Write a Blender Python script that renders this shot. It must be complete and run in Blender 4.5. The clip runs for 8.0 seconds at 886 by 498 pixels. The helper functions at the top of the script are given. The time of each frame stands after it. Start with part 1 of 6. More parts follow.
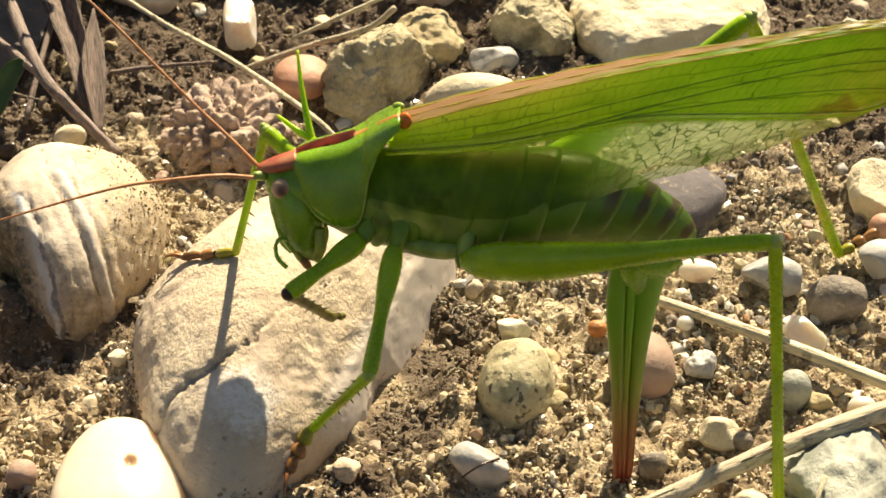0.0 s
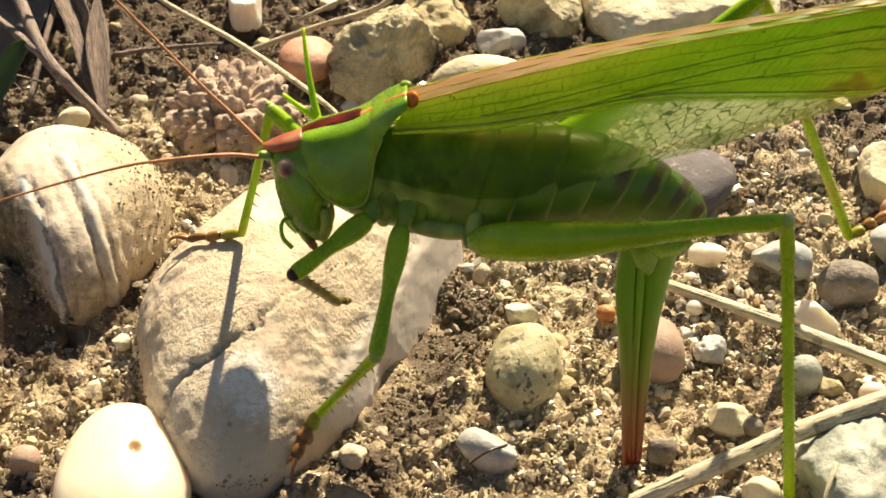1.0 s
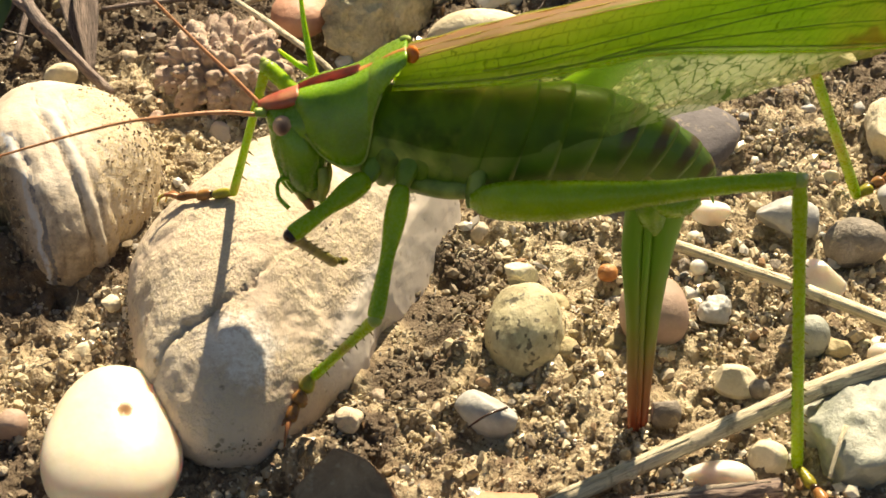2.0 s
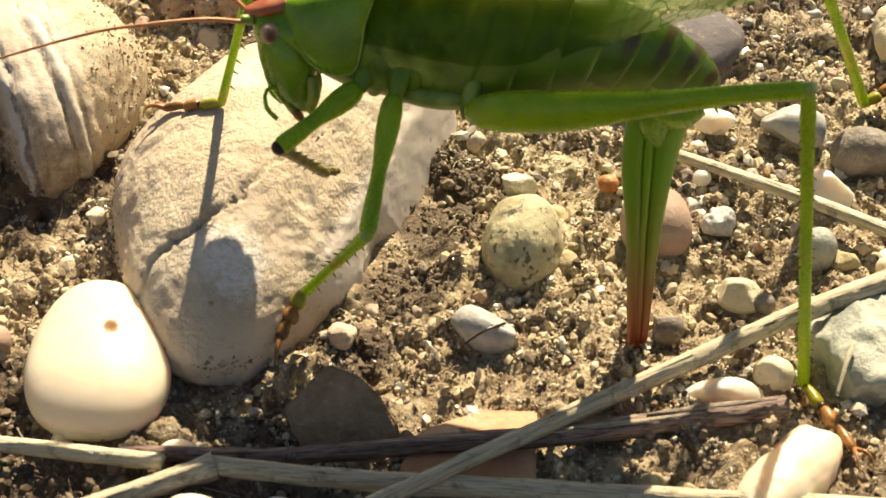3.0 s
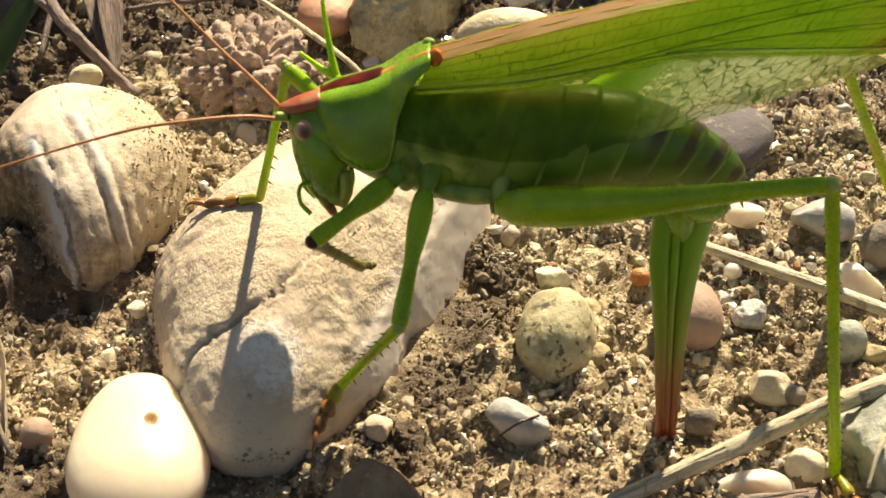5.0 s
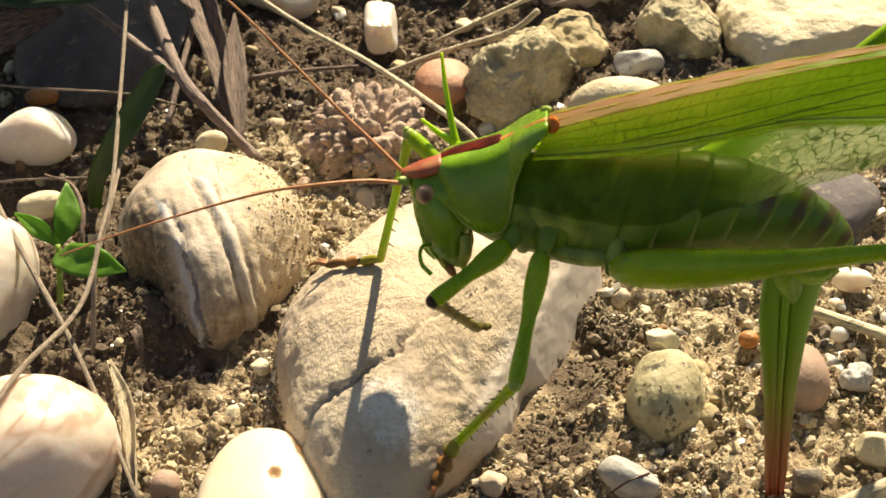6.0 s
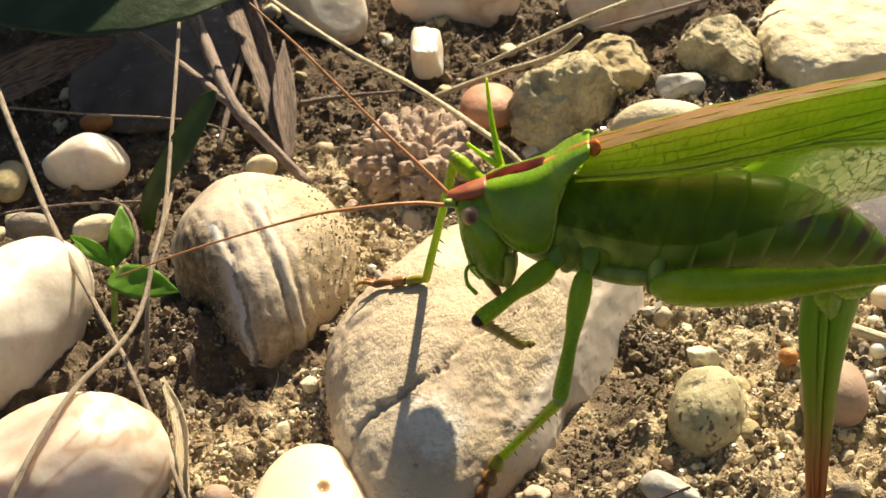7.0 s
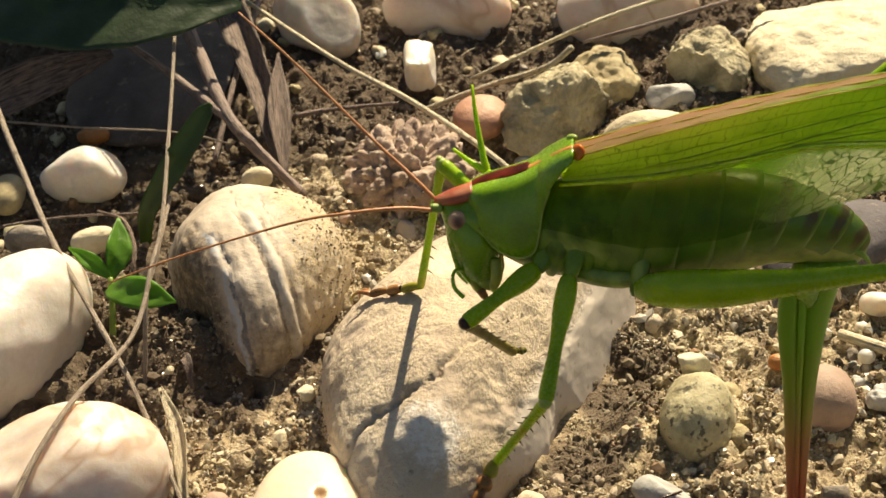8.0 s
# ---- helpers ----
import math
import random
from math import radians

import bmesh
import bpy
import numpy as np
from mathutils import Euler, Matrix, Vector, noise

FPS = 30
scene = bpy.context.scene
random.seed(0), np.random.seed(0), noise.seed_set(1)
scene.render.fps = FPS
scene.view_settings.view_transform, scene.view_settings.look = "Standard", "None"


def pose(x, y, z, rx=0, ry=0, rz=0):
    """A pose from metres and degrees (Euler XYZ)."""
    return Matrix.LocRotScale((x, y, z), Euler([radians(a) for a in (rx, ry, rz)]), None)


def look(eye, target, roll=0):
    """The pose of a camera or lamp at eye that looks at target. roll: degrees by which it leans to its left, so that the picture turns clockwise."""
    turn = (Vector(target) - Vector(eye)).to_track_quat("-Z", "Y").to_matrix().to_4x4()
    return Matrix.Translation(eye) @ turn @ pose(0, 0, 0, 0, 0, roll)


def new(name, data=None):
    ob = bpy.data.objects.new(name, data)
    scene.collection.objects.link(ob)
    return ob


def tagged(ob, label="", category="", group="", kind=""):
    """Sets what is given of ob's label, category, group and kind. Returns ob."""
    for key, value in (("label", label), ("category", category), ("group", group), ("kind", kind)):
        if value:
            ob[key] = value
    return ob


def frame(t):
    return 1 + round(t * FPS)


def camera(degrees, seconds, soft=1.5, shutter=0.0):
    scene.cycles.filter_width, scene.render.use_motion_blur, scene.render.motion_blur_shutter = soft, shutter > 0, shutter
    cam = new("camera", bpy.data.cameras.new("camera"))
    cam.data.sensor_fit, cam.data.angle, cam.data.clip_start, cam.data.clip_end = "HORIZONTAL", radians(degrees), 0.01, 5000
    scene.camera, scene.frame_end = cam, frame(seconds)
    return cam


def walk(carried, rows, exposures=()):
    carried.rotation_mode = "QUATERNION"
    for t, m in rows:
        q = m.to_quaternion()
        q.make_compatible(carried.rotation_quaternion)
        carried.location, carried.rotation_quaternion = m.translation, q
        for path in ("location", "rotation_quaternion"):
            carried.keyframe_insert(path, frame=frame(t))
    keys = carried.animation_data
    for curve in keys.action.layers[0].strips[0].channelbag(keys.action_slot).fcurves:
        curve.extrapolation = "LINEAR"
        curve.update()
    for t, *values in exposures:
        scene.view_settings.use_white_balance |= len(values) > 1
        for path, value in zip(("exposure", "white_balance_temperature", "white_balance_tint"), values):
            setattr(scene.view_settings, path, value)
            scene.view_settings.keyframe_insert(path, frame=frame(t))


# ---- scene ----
# The camera is carried by hand, about 17 cm from the ground that it shows.
cam = camera(25, 8.0, soft=1.55)
cam.data.dof.use_dof, cam.data.dof.focus_distance, cam.data.dof.aperture_fstop = True, 0.158, 150.0
PATH = [
    (0.0, look((0.00000, -0.13449, 0.10135), (0.00000, -0.00032, 0.00024), 0.000)),
    (0.5, look((-0.00031, -0.13392, 0.10126), (-0.00004, -0.00032, -0.00059), -0.007)),
    (1.0, look((-0.00015, -0.13312, 0.10066), (-0.00059, 0.00005, -0.00176), -0.097)),
    (2.5, look((-0.00081, -0.12829, 0.09637), (-0.00019, 0.00081, -0.01113), 0.061)),
    (3.0, look((-0.00084, -0.12657, 0.09520), (0.00004, -0.00024, -0.01554), 0.122)),
    (3.5, look((-0.00097, -0.12600, 0.09455), (0.00063, -0.00047, -0.01709), 0.253)),
    (4.0, look((-0.00101, -0.12553, 0.09565), (0.00100, 0.00029, -0.01565), 0.322)),
    (5.5, look((-0.00091, -0.12984, 0.09845), (-0.00690, 0.00324, -0.00391), -1.668)),
    (6.0, look((-0.00150, -0.13169, 0.10039), (-0.01221, 0.00204, -0.00074), -2.681)),
    (6.5, look((-0.00063, -0.13318, 0.10113), (-0.01499, 0.00116, 0.00128), -3.602)),
    (7.0, look((-0.00070, -0.13476, 0.10204), (-0.01574, 0.00004, 0.00290), -3.984)),
    (7.5, look((-0.00007, -0.13571, 0.10260), (-0.01550, -0.00059, 0.00397), -4.278)),
    (8.0, look((-0.00053, -0.13668, 0.10311), (-0.01502, -0.00121, 0.00481), -4.172)),
]
walk(cam, PATH, [(0.0, 1.1, 7800, 10), (1.0, 1.12, 7800, 10), (3.5, 1.05, 7800, 10), (5.5, 0.98, 7800, 10), (6.5, 0.96, 7800, 10), (7.4, 0.96, 7800, 10), (8.0, 0.78, 7800, 10)])

# ---- light: a clear sky and one sun behind the insect ----
SUN = Vector((-0.27, -1.03, -1.0)).normalized()      # the way the sunlight goes
world = bpy.data.worlds.new("sky")
scene.world = world
world.use_nodes = True
sky = world.node_tree.nodes.new("ShaderNodeTexSky")
sky.sky_type, sky.sun_disc = "NISHITA", False
sky.sun_elevation = math.asin(-SUN.z)
sky.sun_rotation = math.atan2(-SUN.x, -SUN.y)
back = world.node_tree.nodes["Background"]
back.inputs["Strength"].default_value = 0.045
world.node_tree.links.new(sky.outputs[0], back.inputs["Color"])
sun_data = bpy.data.lights.new("sun", "SUN")
sun_data.energy, sun_data.angle, sun_data.color = 5.0, radians(0.6), (1.0, 0.92, 0.75)
sun = new("sun", sun_data)
sun.matrix_world = look(-SUN, (0, 0, 0))

# ---- materials ----
MM = 0.001


class Nodes:
    """A node material, put together step by step."""

    def __init__(self, name):
        self.m = bpy.data.materials.new(name)
        self.m.use_nodes = True
        self.t = self.m.node_tree
        self.bsdf = self.t.nodes["Principled BSDF"]
        self.out = self.t.nodes["Material Output"]

    def add(self, kind, **values):
        n = self.t.nodes.new("ShaderNode" + kind)
        for k, v in values.items():
            setattr(n, k, v)
        return n

    def put(self, a, b):
        self.t.links.new(a, b)

    def set(self, socket, value):
        if hasattr(value, "is_output"):
            self.put(value, socket)
        else:
            socket.default_value = value

    def coords(self, spread=1.0):
        """Object coordinates, shifted by chance from object to object."""
        c, r = self.add("TexCoord"), self.add("ObjectInfo")
        v = self.add("VectorMath", operation="MULTIPLY_ADD")
        self.put(r.outputs["Random"], v.inputs[0])
        v.inputs[1].default_value = (spread, spread * 0.7, spread * 1.3)
        self.put(c.outputs["Object"], v.inputs[2])
        return v.outputs[0]

    def noise(self, v, scale, detail=4.0, rough=0.6, distort=0.0):
        n = self.add("TexNoise")
        self.put(v, n.inputs["Vector"])
        n.inputs["Scale"].default_value, n.inputs["Detail"].default_value = scale, detail
        n.inputs["Roughness"].default_value, n.inputs["Distortion"].default_value = rough, distort
        return n.outputs["Fac"]

    def ramp(self, fac, *stops):
        r = self.add("ValToRGB")
        e = r.color_ramp.elements
        while len(e) < len(stops):
            e.new(0.5)
        for el, (p, c) in zip(e, stops):
            el.position, el.color = p, (*c, 1) if len(c) == 3 else c
        self.put(fac, r.inputs[0])
        return r.outputs[0]

    def step(self, fac, lo, hi):
        n = self.add("MapRange")
        self.put(fac, n.inputs[0])
        n.inputs[1].default_value, n.inputs[2].default_value = lo, hi
        return n.outputs[0]

    def mix(self, fac, a, b, how="MIX"):
        n = self.add("Mix", data_type="RGBA", blend_type=how)
        self.set(n.inputs[0], fac)
        for s, v in ((n.inputs[6], a), (n.inputs[7], b)):
            self.set(s, (*v, 1) if isinstance(v, tuple) and len(v) == 3 else v)
        return n.outputs[2]

    def math(self, how, a, b=0.0):
        n = self.add("Math", operation=how)
        self.set(n.inputs[0], a)
        self.set(n.inputs[1], b)
        return n.outputs[0]

    def bump(self, height, distance, strength=1.0, under=None):
        n = self.add("Bump")
        n.inputs["Distance"].default_value = distance
        self.set(n.inputs["Strength"], strength)
        self.put(height, n.inputs["Height"])
        if under:
            self.put(under, n.inputs["Normal"])
        return n.outputs[0]

    def end(self, color, rough=0.7, normal=None, **more):
        b = self.bsdf
        self.set(b.inputs["Base Color"], (*color, 1) if isinstance(color, tuple) else color)
        self.set(b.inputs["Roughness"], rough)
        if normal:
            self.put(normal, b.inputs["Normal"])
        for k, v in more.items():
            self.set(b.inputs[k.replace("_", " ").capitalize() if k != "sss" else "Subsurface Weight"], v)
        return self.m


def stone_material(name, light, mid, dark, blotch=300, grain=2500, rough=0.75, relief=0.12, specks=None, sss=0.0, veins=None, pit=None):
    """Mineral: blotches, grain, fine pits, and where asked dark specks or veins of another colour."""
    relief = max(relief, 0.11) if sss < 0.5 else relief
    n = Nodes(name)
    v = n.coords(0.5)
    big, fine = n.noise(v, blotch, 5, 0.62, 0.6), n.noise(v, grain, 4, 0.7)
    c = n.ramp(big, (0.30, dark), (0.50, mid), (0.68, light))
    c = n.mix(n.step(fine, 0.35, 0.75), n.mix(0.35, c, dark), c)
    if specks:
        c = n.mix(n.math("MULTIPLY", n.step(n.noise(v, specks[0], 3, 0.6), specks[2], specks[2] + 0.05), 0.9), c, specks[1])
    if veins:
        w = n.noise(v, veins[0], 3, 0.5, 1.2)
        c = n.mix(n.ramp(w, (0.47, (0, 0, 0)), (0.495, (1, 1, 1)), (0.52, (0, 0, 0))), c, veins[1])
    if pit:
        raw, at = n.add("TexCoord").outputs["Object"], n.add("VectorMath", operation="DISTANCE")
        flat = n.add("VectorMath", operation="MULTIPLY")
        n.put(raw, flat.inputs[0])
        flat.inputs[1].default_value = (1, 0.8, 0)
        n.put(flat.outputs[0], at.inputs[0])
        at.inputs[1].default_value = (pit[0] * MM, pit[1] * 0.8 * MM, 0)
        c = n.mix(n.step(n.math("ADD", at.outputs[1], n.math("MULTIPLY", n.math("SUBTRACT", fine, 0.5), 0.9 * MM)), pit[2] * MM, pit[2] * 0.7 * MM), c, (0.40, 0.26, 0.14))
    dust = n.noise(v, blotch * 3.1, 4, 0.7)
    c = n.mix(n.math("MULTIPLY", n.step(dust, 0.58, 0.80), min(1.0, relief * 6)), c, (0.50, 0.40, 0.26))
    nb = n.bump(fine, relief * 0.4 * MM, 0.9, n.bump(n.noise(v, blotch * 2.2, 5, 0.65), relief * 2 * MM, 0.8))
    r = n.step(fine, -0.6, 1.4)
    m = n.end(c, n.math("ADD", n.math("MULTIPLY", r, 0.25), rough - 0.15), nb)
    if sss:
        n.bsdf.inputs["Subsurface Weight"].default_value = sss
        n.bsdf.inputs["Subsurface Radius"].default_value = (1.0, 0.7, 0.45)
        n.bsdf.inputs["Subsurface Scale"].default_value = 3.2 * MM
    return m




def limestone_material():
    """Beige limestone: sandy crust in patches, smooth worn skin between, pale chalky smears."""
    n = Nodes("limestone")
    v = n.coords(0.5)
    big, mid, fine = n.noise(v, 120, 5, 0.6, 0.5), n.noise(v, 650, 5, 0.7, 0.3), n.noise(v, 2600, 4, 0.75)
    c = n.ramp(big, (0.32, (0.46, 0.355, 0.27)), (0.5, (0.57, 0.455, 0.35)), (0.66, (0.65, 0.545, 0.43)))
    side = n.add("VectorMath", operation="DOT_PRODUCT")
    n.put(n.add("TexCoord").outputs["Object"], side.inputs[0])
    side.inputs[1].default_value = (0.885, -0.36, 0.27)
    worn = n.step(n.math("ADD", side.outputs[1], n.math("MULTIPLY", n.math("SUBTRACT", mid, 0.5), 1.0 * MM)), 5.7 * MM, 6.2 * MM)
    c = n.mix(n.math("MULTIPLY", worn, 0.7), c, (0.64, 0.575, 0.51))
    crust = n.math("MULTIPLY", n.step(n.noise(v, 150, 3, 0.6, 0.2), 0.36, 0.54), n.math("SUBTRACT", 1.0, worn))
    c = n.mix(n.math("MULTIPLY", crust, n.step(fine, 0.40, 0.62)), c, (0.62, 0.51, 0.345))
    c = n.mix(n.math("MULTIPLY", n.step(mid, 0.42, 0.30), 0.5), c, (0.30, 0.225, 0.165))
    c = n.mix(n.math("MULTIPLY", n.step(n.noise(v, 95, 3, 0.6, 0.6), 0.60, 0.72), 0.6), c, (0.68, 0.63, 0.56))
    rough_part = n.math("ADD", n.math("SUBTRACT", 0.25, n.math("MULTIPLY", worn, 0.2)), n.math("MULTIPLY", crust, 0.75))
    raw = n.add("TexCoord").outputs["Object"]
    at = n.add("VectorMath", operation="DISTANCE")
    n.put(raw, at.inputs[0])
    at.inputs[1].default_value = (-2.5 * MM, -12.6 * MM, 6.5 * MM)
    chalk = n.step(n.math("ADD", at.outputs[1], n.math("MULTIPLY", n.math("SUBTRACT", mid, 0.5), 7 * MM)), 3.6 * MM, 1.8 * MM)
    c = n.mix(n.math("MULTIPLY", chalk, n.step(fine, 0.30, 0.55)), c, (0.78, 0.74, 0.68))
    grains = n.add("TexVoronoi")
    n.put(v, grains.inputs["Vector"])
    grains.inputs["Scale"].default_value = 3200
    pits = n.add("TexVoronoi")
    n.put(v, pits.inputs["Vector"])
    pits.inputs["Scale"].default_value = 1100
    pit = n.math("MULTIPLY", n.step(pits.outputs["Distance"], 0.30, 0.12), n.step(mid, 0.5, 0.62))
    c = n.mix(n.math("MULTIPLY", pit, 0.75), c, (0.20, 0.14, 0.095))
    nb = n.bump(n.math("MULTIPLY", fine, rough_part), 0.24 * MM, 1.0, n.bump(n.math("MULTIPLY", n.math("SUBTRACT", 1.0, grains.outputs["Distance"]), rough_part), 0.05 * MM, 0.8, n.bump(n.math("MULTIPLY", n.noise(v, 700, 5, 0.7, 0.0), rough_part), 0.16 * MM, 0.9)))
    return n.end(c, n.math("SUBTRACT", 0.85, n.math("MULTIPLY", n.step(big, 0.5, 0.7), 0.2)), nb)


LIMESTONE = limestone_material()
CREAM = stone_material("cream_quartz", (0.80, 0.70, 0.54), (0.77, 0.66, 0.50), (0.70, 0.56, 0.40), 70, 2200, 0.42, 0.03, sss=0.8)
CREAM_PITTED = stone_material("pitted_cream_quartz", (0.80, 0.72, 0.57), (0.77, 0.68, 0.53), (0.70, 0.57, 0.42), 70, 2200, 0.42, 0.03, sss=0.8, pit=(0.9, 0.2, 0.6))
WHITE = stone_material("white_quartz", (0.80, 0.75, 0.68), (0.73, 0.675, 0.60), (0.52, 0.455, 0.37), 150, 2000, 0.45, 0.07, sss=0.6)
PINKWHITE = stone_material("pinkish_quartz", (0.80, 0.72, 0.64), (0.74, 0.645, 0.56), (0.58, 0.46, 0.37), 140, 2200, 0.42, 0.05, veins=(60, (0.55, 0.40, 0.30)), sss=0.75)


def schist_material():
    """Cream quartzite: a bluish-white vein with a dark seam, a grey rod between furrows, scratches, soil stuck low
    down, shade painted in at the lower left.
    """
    n = Nodes("streaked_quartzite")
    c = n.add("TexCoord").outputs["Object"]
    sp = n.add("SeparateXYZ")
    n.put(c, sp.inputs[0])
    x, y = sp.outputs[0], n.math("ADD", sp.outputs[1], 2.2 * MM)
    big, mid, fine = n.noise(c, 150, 4, 0.6, 0.4), n.noise(c, 520, 4, 0.7), n.noise(c, 2600, 4, 0.75)
    wob = n.math("MULTIPLY", n.math("SUBTRACT", n.noise(c, 480, 4, 0.65), 0.5), 1.5 * MM)

    def line(slope, at, half, blur=0.12):
        u = n.math("ADD", n.math("ADD", x, n.math("MULTIPLY", y, slope)), n.math("SUBTRACT", wob, at * MM))
        return n.step(n.math("ABSOLUTE", u), (half + blur) * MM, half * MM)

    def span(lo, hi):
        return n.math("MULTIPLY", n.step(y, (lo - 0.5) * MM, lo * MM), n.step(y, (hi + 0.5) * MM, hi * MM))

    col = n.ramp(big, (0.32, (0.44, 0.36, 0.28)), (0.5, (0.55, 0.465, 0.37)), (0.66, (0.63, 0.55, 0.45)))
    col = n.mix(n.math("MULTIPLY", n.math("MULTIPLY", line(0.54, 1.6, 0.40), span(-8, 2.9)), 0.8), col, (0.55, 0.50, 0.44))
    for slope, at, half, lo, hi, depth in ((0.54, 0.75, 0.14, -8.5, 3.2, 0.75), (0.54, 2.45, 0.14, -8, 2.5, 0.7), (0.45, 1.15, 0.06, 4.3, 7.4, 0.7), (0.5, -3.15, 0.07, 1.0, 3.4, 0.8), (0.4, 3.1, 0.06, 0.5, 6.0, 0.6), (0.43, -1.25, 0.05, -9, -2, 0.4)):
        col = n.mix(n.math("MULTIPLY", n.math("MULTIPLY", n.math("MULTIPLY", line(slope, at, half), span(lo, hi)), depth), n.step(n.noise(c, 900, 3), 0.36, 0.56)), col, (0.16, 0.12, 0.085))
    patchy = n.step(mid, 0.34, 0.52)
    low = n.math("ADD", y, n.math("MULTIPLY", n.math("SUBTRACT", mid, 0.5), 13 * MM))
    # soil tone that also puts the shade of the lower left into the colour
    soil_and_shade = n.ramp(n.noise(c, 1300, 4, 0.7), (0.36, (0.065, 0.042, 0.025)), (0.52, (0.17, 0.115, 0.066)), (0.66, (0.36, 0.27, 0.165)))
    left = n.math("MULTIPLY", n.step(n.math("ADD", x, n.math("MULTIPLY", y, 0.43)), -2.6 * MM, -3.8 * MM), n.step(low, 4.5 * MM, 0.5 * MM))
    col = n.mix(n.math("MULTIPLY", n.math("MAXIMUM", left, n.math("MULTIPLY", n.step(low, -3.5 * MM, -8 * MM), 0.75)), 0.92), col, soil_and_shade)
    right = n.step(n.math("ADD", n.math("ADD", x, n.math("MULTIPLY", y, 0.35)), n.math("MULTIPLY", n.math("SUBTRACT", mid, 0.5), 8 * MM)), 3.0 * MM, 4.6 * MM)
    col = n.mix(n.math("MULTIPLY", right, n.step(fine, 0.36, 0.55)), col, n.ramp(n.noise(c, 1700, 3, 0.7), (0.36, (0.34, 0.25, 0.15)), (0.5, (0.56, 0.44, 0.27))))
    col = n.mix(n.math("MULTIPLY", n.math("MULTIPLY", line(0.43, -2.25, 0.12), span(-12, 0.6)), patchy), col, (0.13, 0.125, 0.135))
    col = n.mix(n.math("MULTIPLY", n.math("MULTIPLY", line(0.43, -2.75, 0.10, 0.2), span(-13, 0.8)), patchy), col, (0.40, 0.42, 0.46))
    nb = n.bump(fine, 0.14 * MM, n.math("ADD", 0.15, n.math("MULTIPLY", n.math("MAXIMUM", left, right), 0.85)), n.bump(mid, 0.25 * MM, 0.7))
    return n.end(col, 0.72, nb)


SCHIST = schist_material()
TAN = stone_material("tan_sandstone", (0.58, 0.49, 0.29), (0.46, 0.375, 0.21), (0.24, 0.185, 0.10), 260, 2600, 0.8, 0.25)
PALE = stone_material("pale_limestone", (0.80, 0.72, 0.53), (0.71, 0.62, 0.44), (0.50, 0.42, 0.28), 200, 2600, 0.8, 0.24)
RED = stone_material("red_pebble", (0.62, 0.37, 0.25), (0.54, 0.28, 0.18), (0.38, 0.19, 0.12), 260, 2600, 0.6, 0.12)
PINK = stone_material("dull_pink_pebble", (0.48, 0.34, 0.26), (0.43, 0.29, 0.22), (0.31, 0.21, 0.155), 220, 3000, 0.7, 0.05)
SPECKLED = stone_material("speckled_granite", (0.60, 0.54, 0.36), (0.46, 0.41, 0.25), (0.22, 0.18, 0.10), 420, 3000, 0.7, 0.1, specks=(1150, (0.075, 0.065, 0.04), 0.585))
LILAC = stone_material("lilac_grey_stone", (0.15, 0.132, 0.137), (0.115, 0.10, 0.105), (0.075, 0.065, 0.068), 260, 2600, 0.85, 0.12)
GREY = stone_material("grey_stone", (0.37, 0.315, 0.255), (0.25, 0.21, 0.165), (0.12, 0.098, 0.075), 420, 2600, 0.65, 0.2)
BLUEGREY = stone_material("blue_grey_stone", (0.55, 0.54, 0.51), (0.45, 0.44, 0.415), (0.28, 0.27, 0.25), 260, 2600, 0.55, 0.08)
GREENGREY = stone_material("greenish_grey_stone", (0.56, 0.55, 0.45), (0.41, 0.415, 0.345), (0.17, 0.185, 0.165), 190, 2400, 0.65, 0.2)
SLATE = stone_material("dark_slate", (0.17, 0.14, 0.125), (0.12, 0.10, 0.09), (0.07, 0.057, 0.05), 160, 2600, 0.9, 0.10)
CLOD = stone_material("brown_tuff", (0.60, 0.455, 0.36), (0.46, 0.335, 0.26), (0.24, 0.165, 0.125), 420, 2400, 0.8, 0.22)
FLAKE = stone_material("brown_flake", (0.46, 0.31, 0.18), (0.35, 0.22, 0.12), (0.20, 0.12, 0.065), 420, 2600, 0.6, 0.3)
ROCK = stone_material("weathered_rock", (0.76, 0.67, 0.44), (0.55, 0.47, 0.29), (0.13, 0.115, 0.07), 300, 2400, 0.75, 0.45)
CLAY = stone_material("orange_clay", (0.64, 0.46, 0.28), (0.52, 0.27, 0.14), (0.34, 0.12, 0.06), 110, 2400, 0.75, 0.08)
AMBER = stone_material("amber_grit", (0.55, 0.26, 0.07), (0.48, 0.19, 0.05), (0.30, 0.11, 0.03), 500, 3000, 0.5, 0.05)


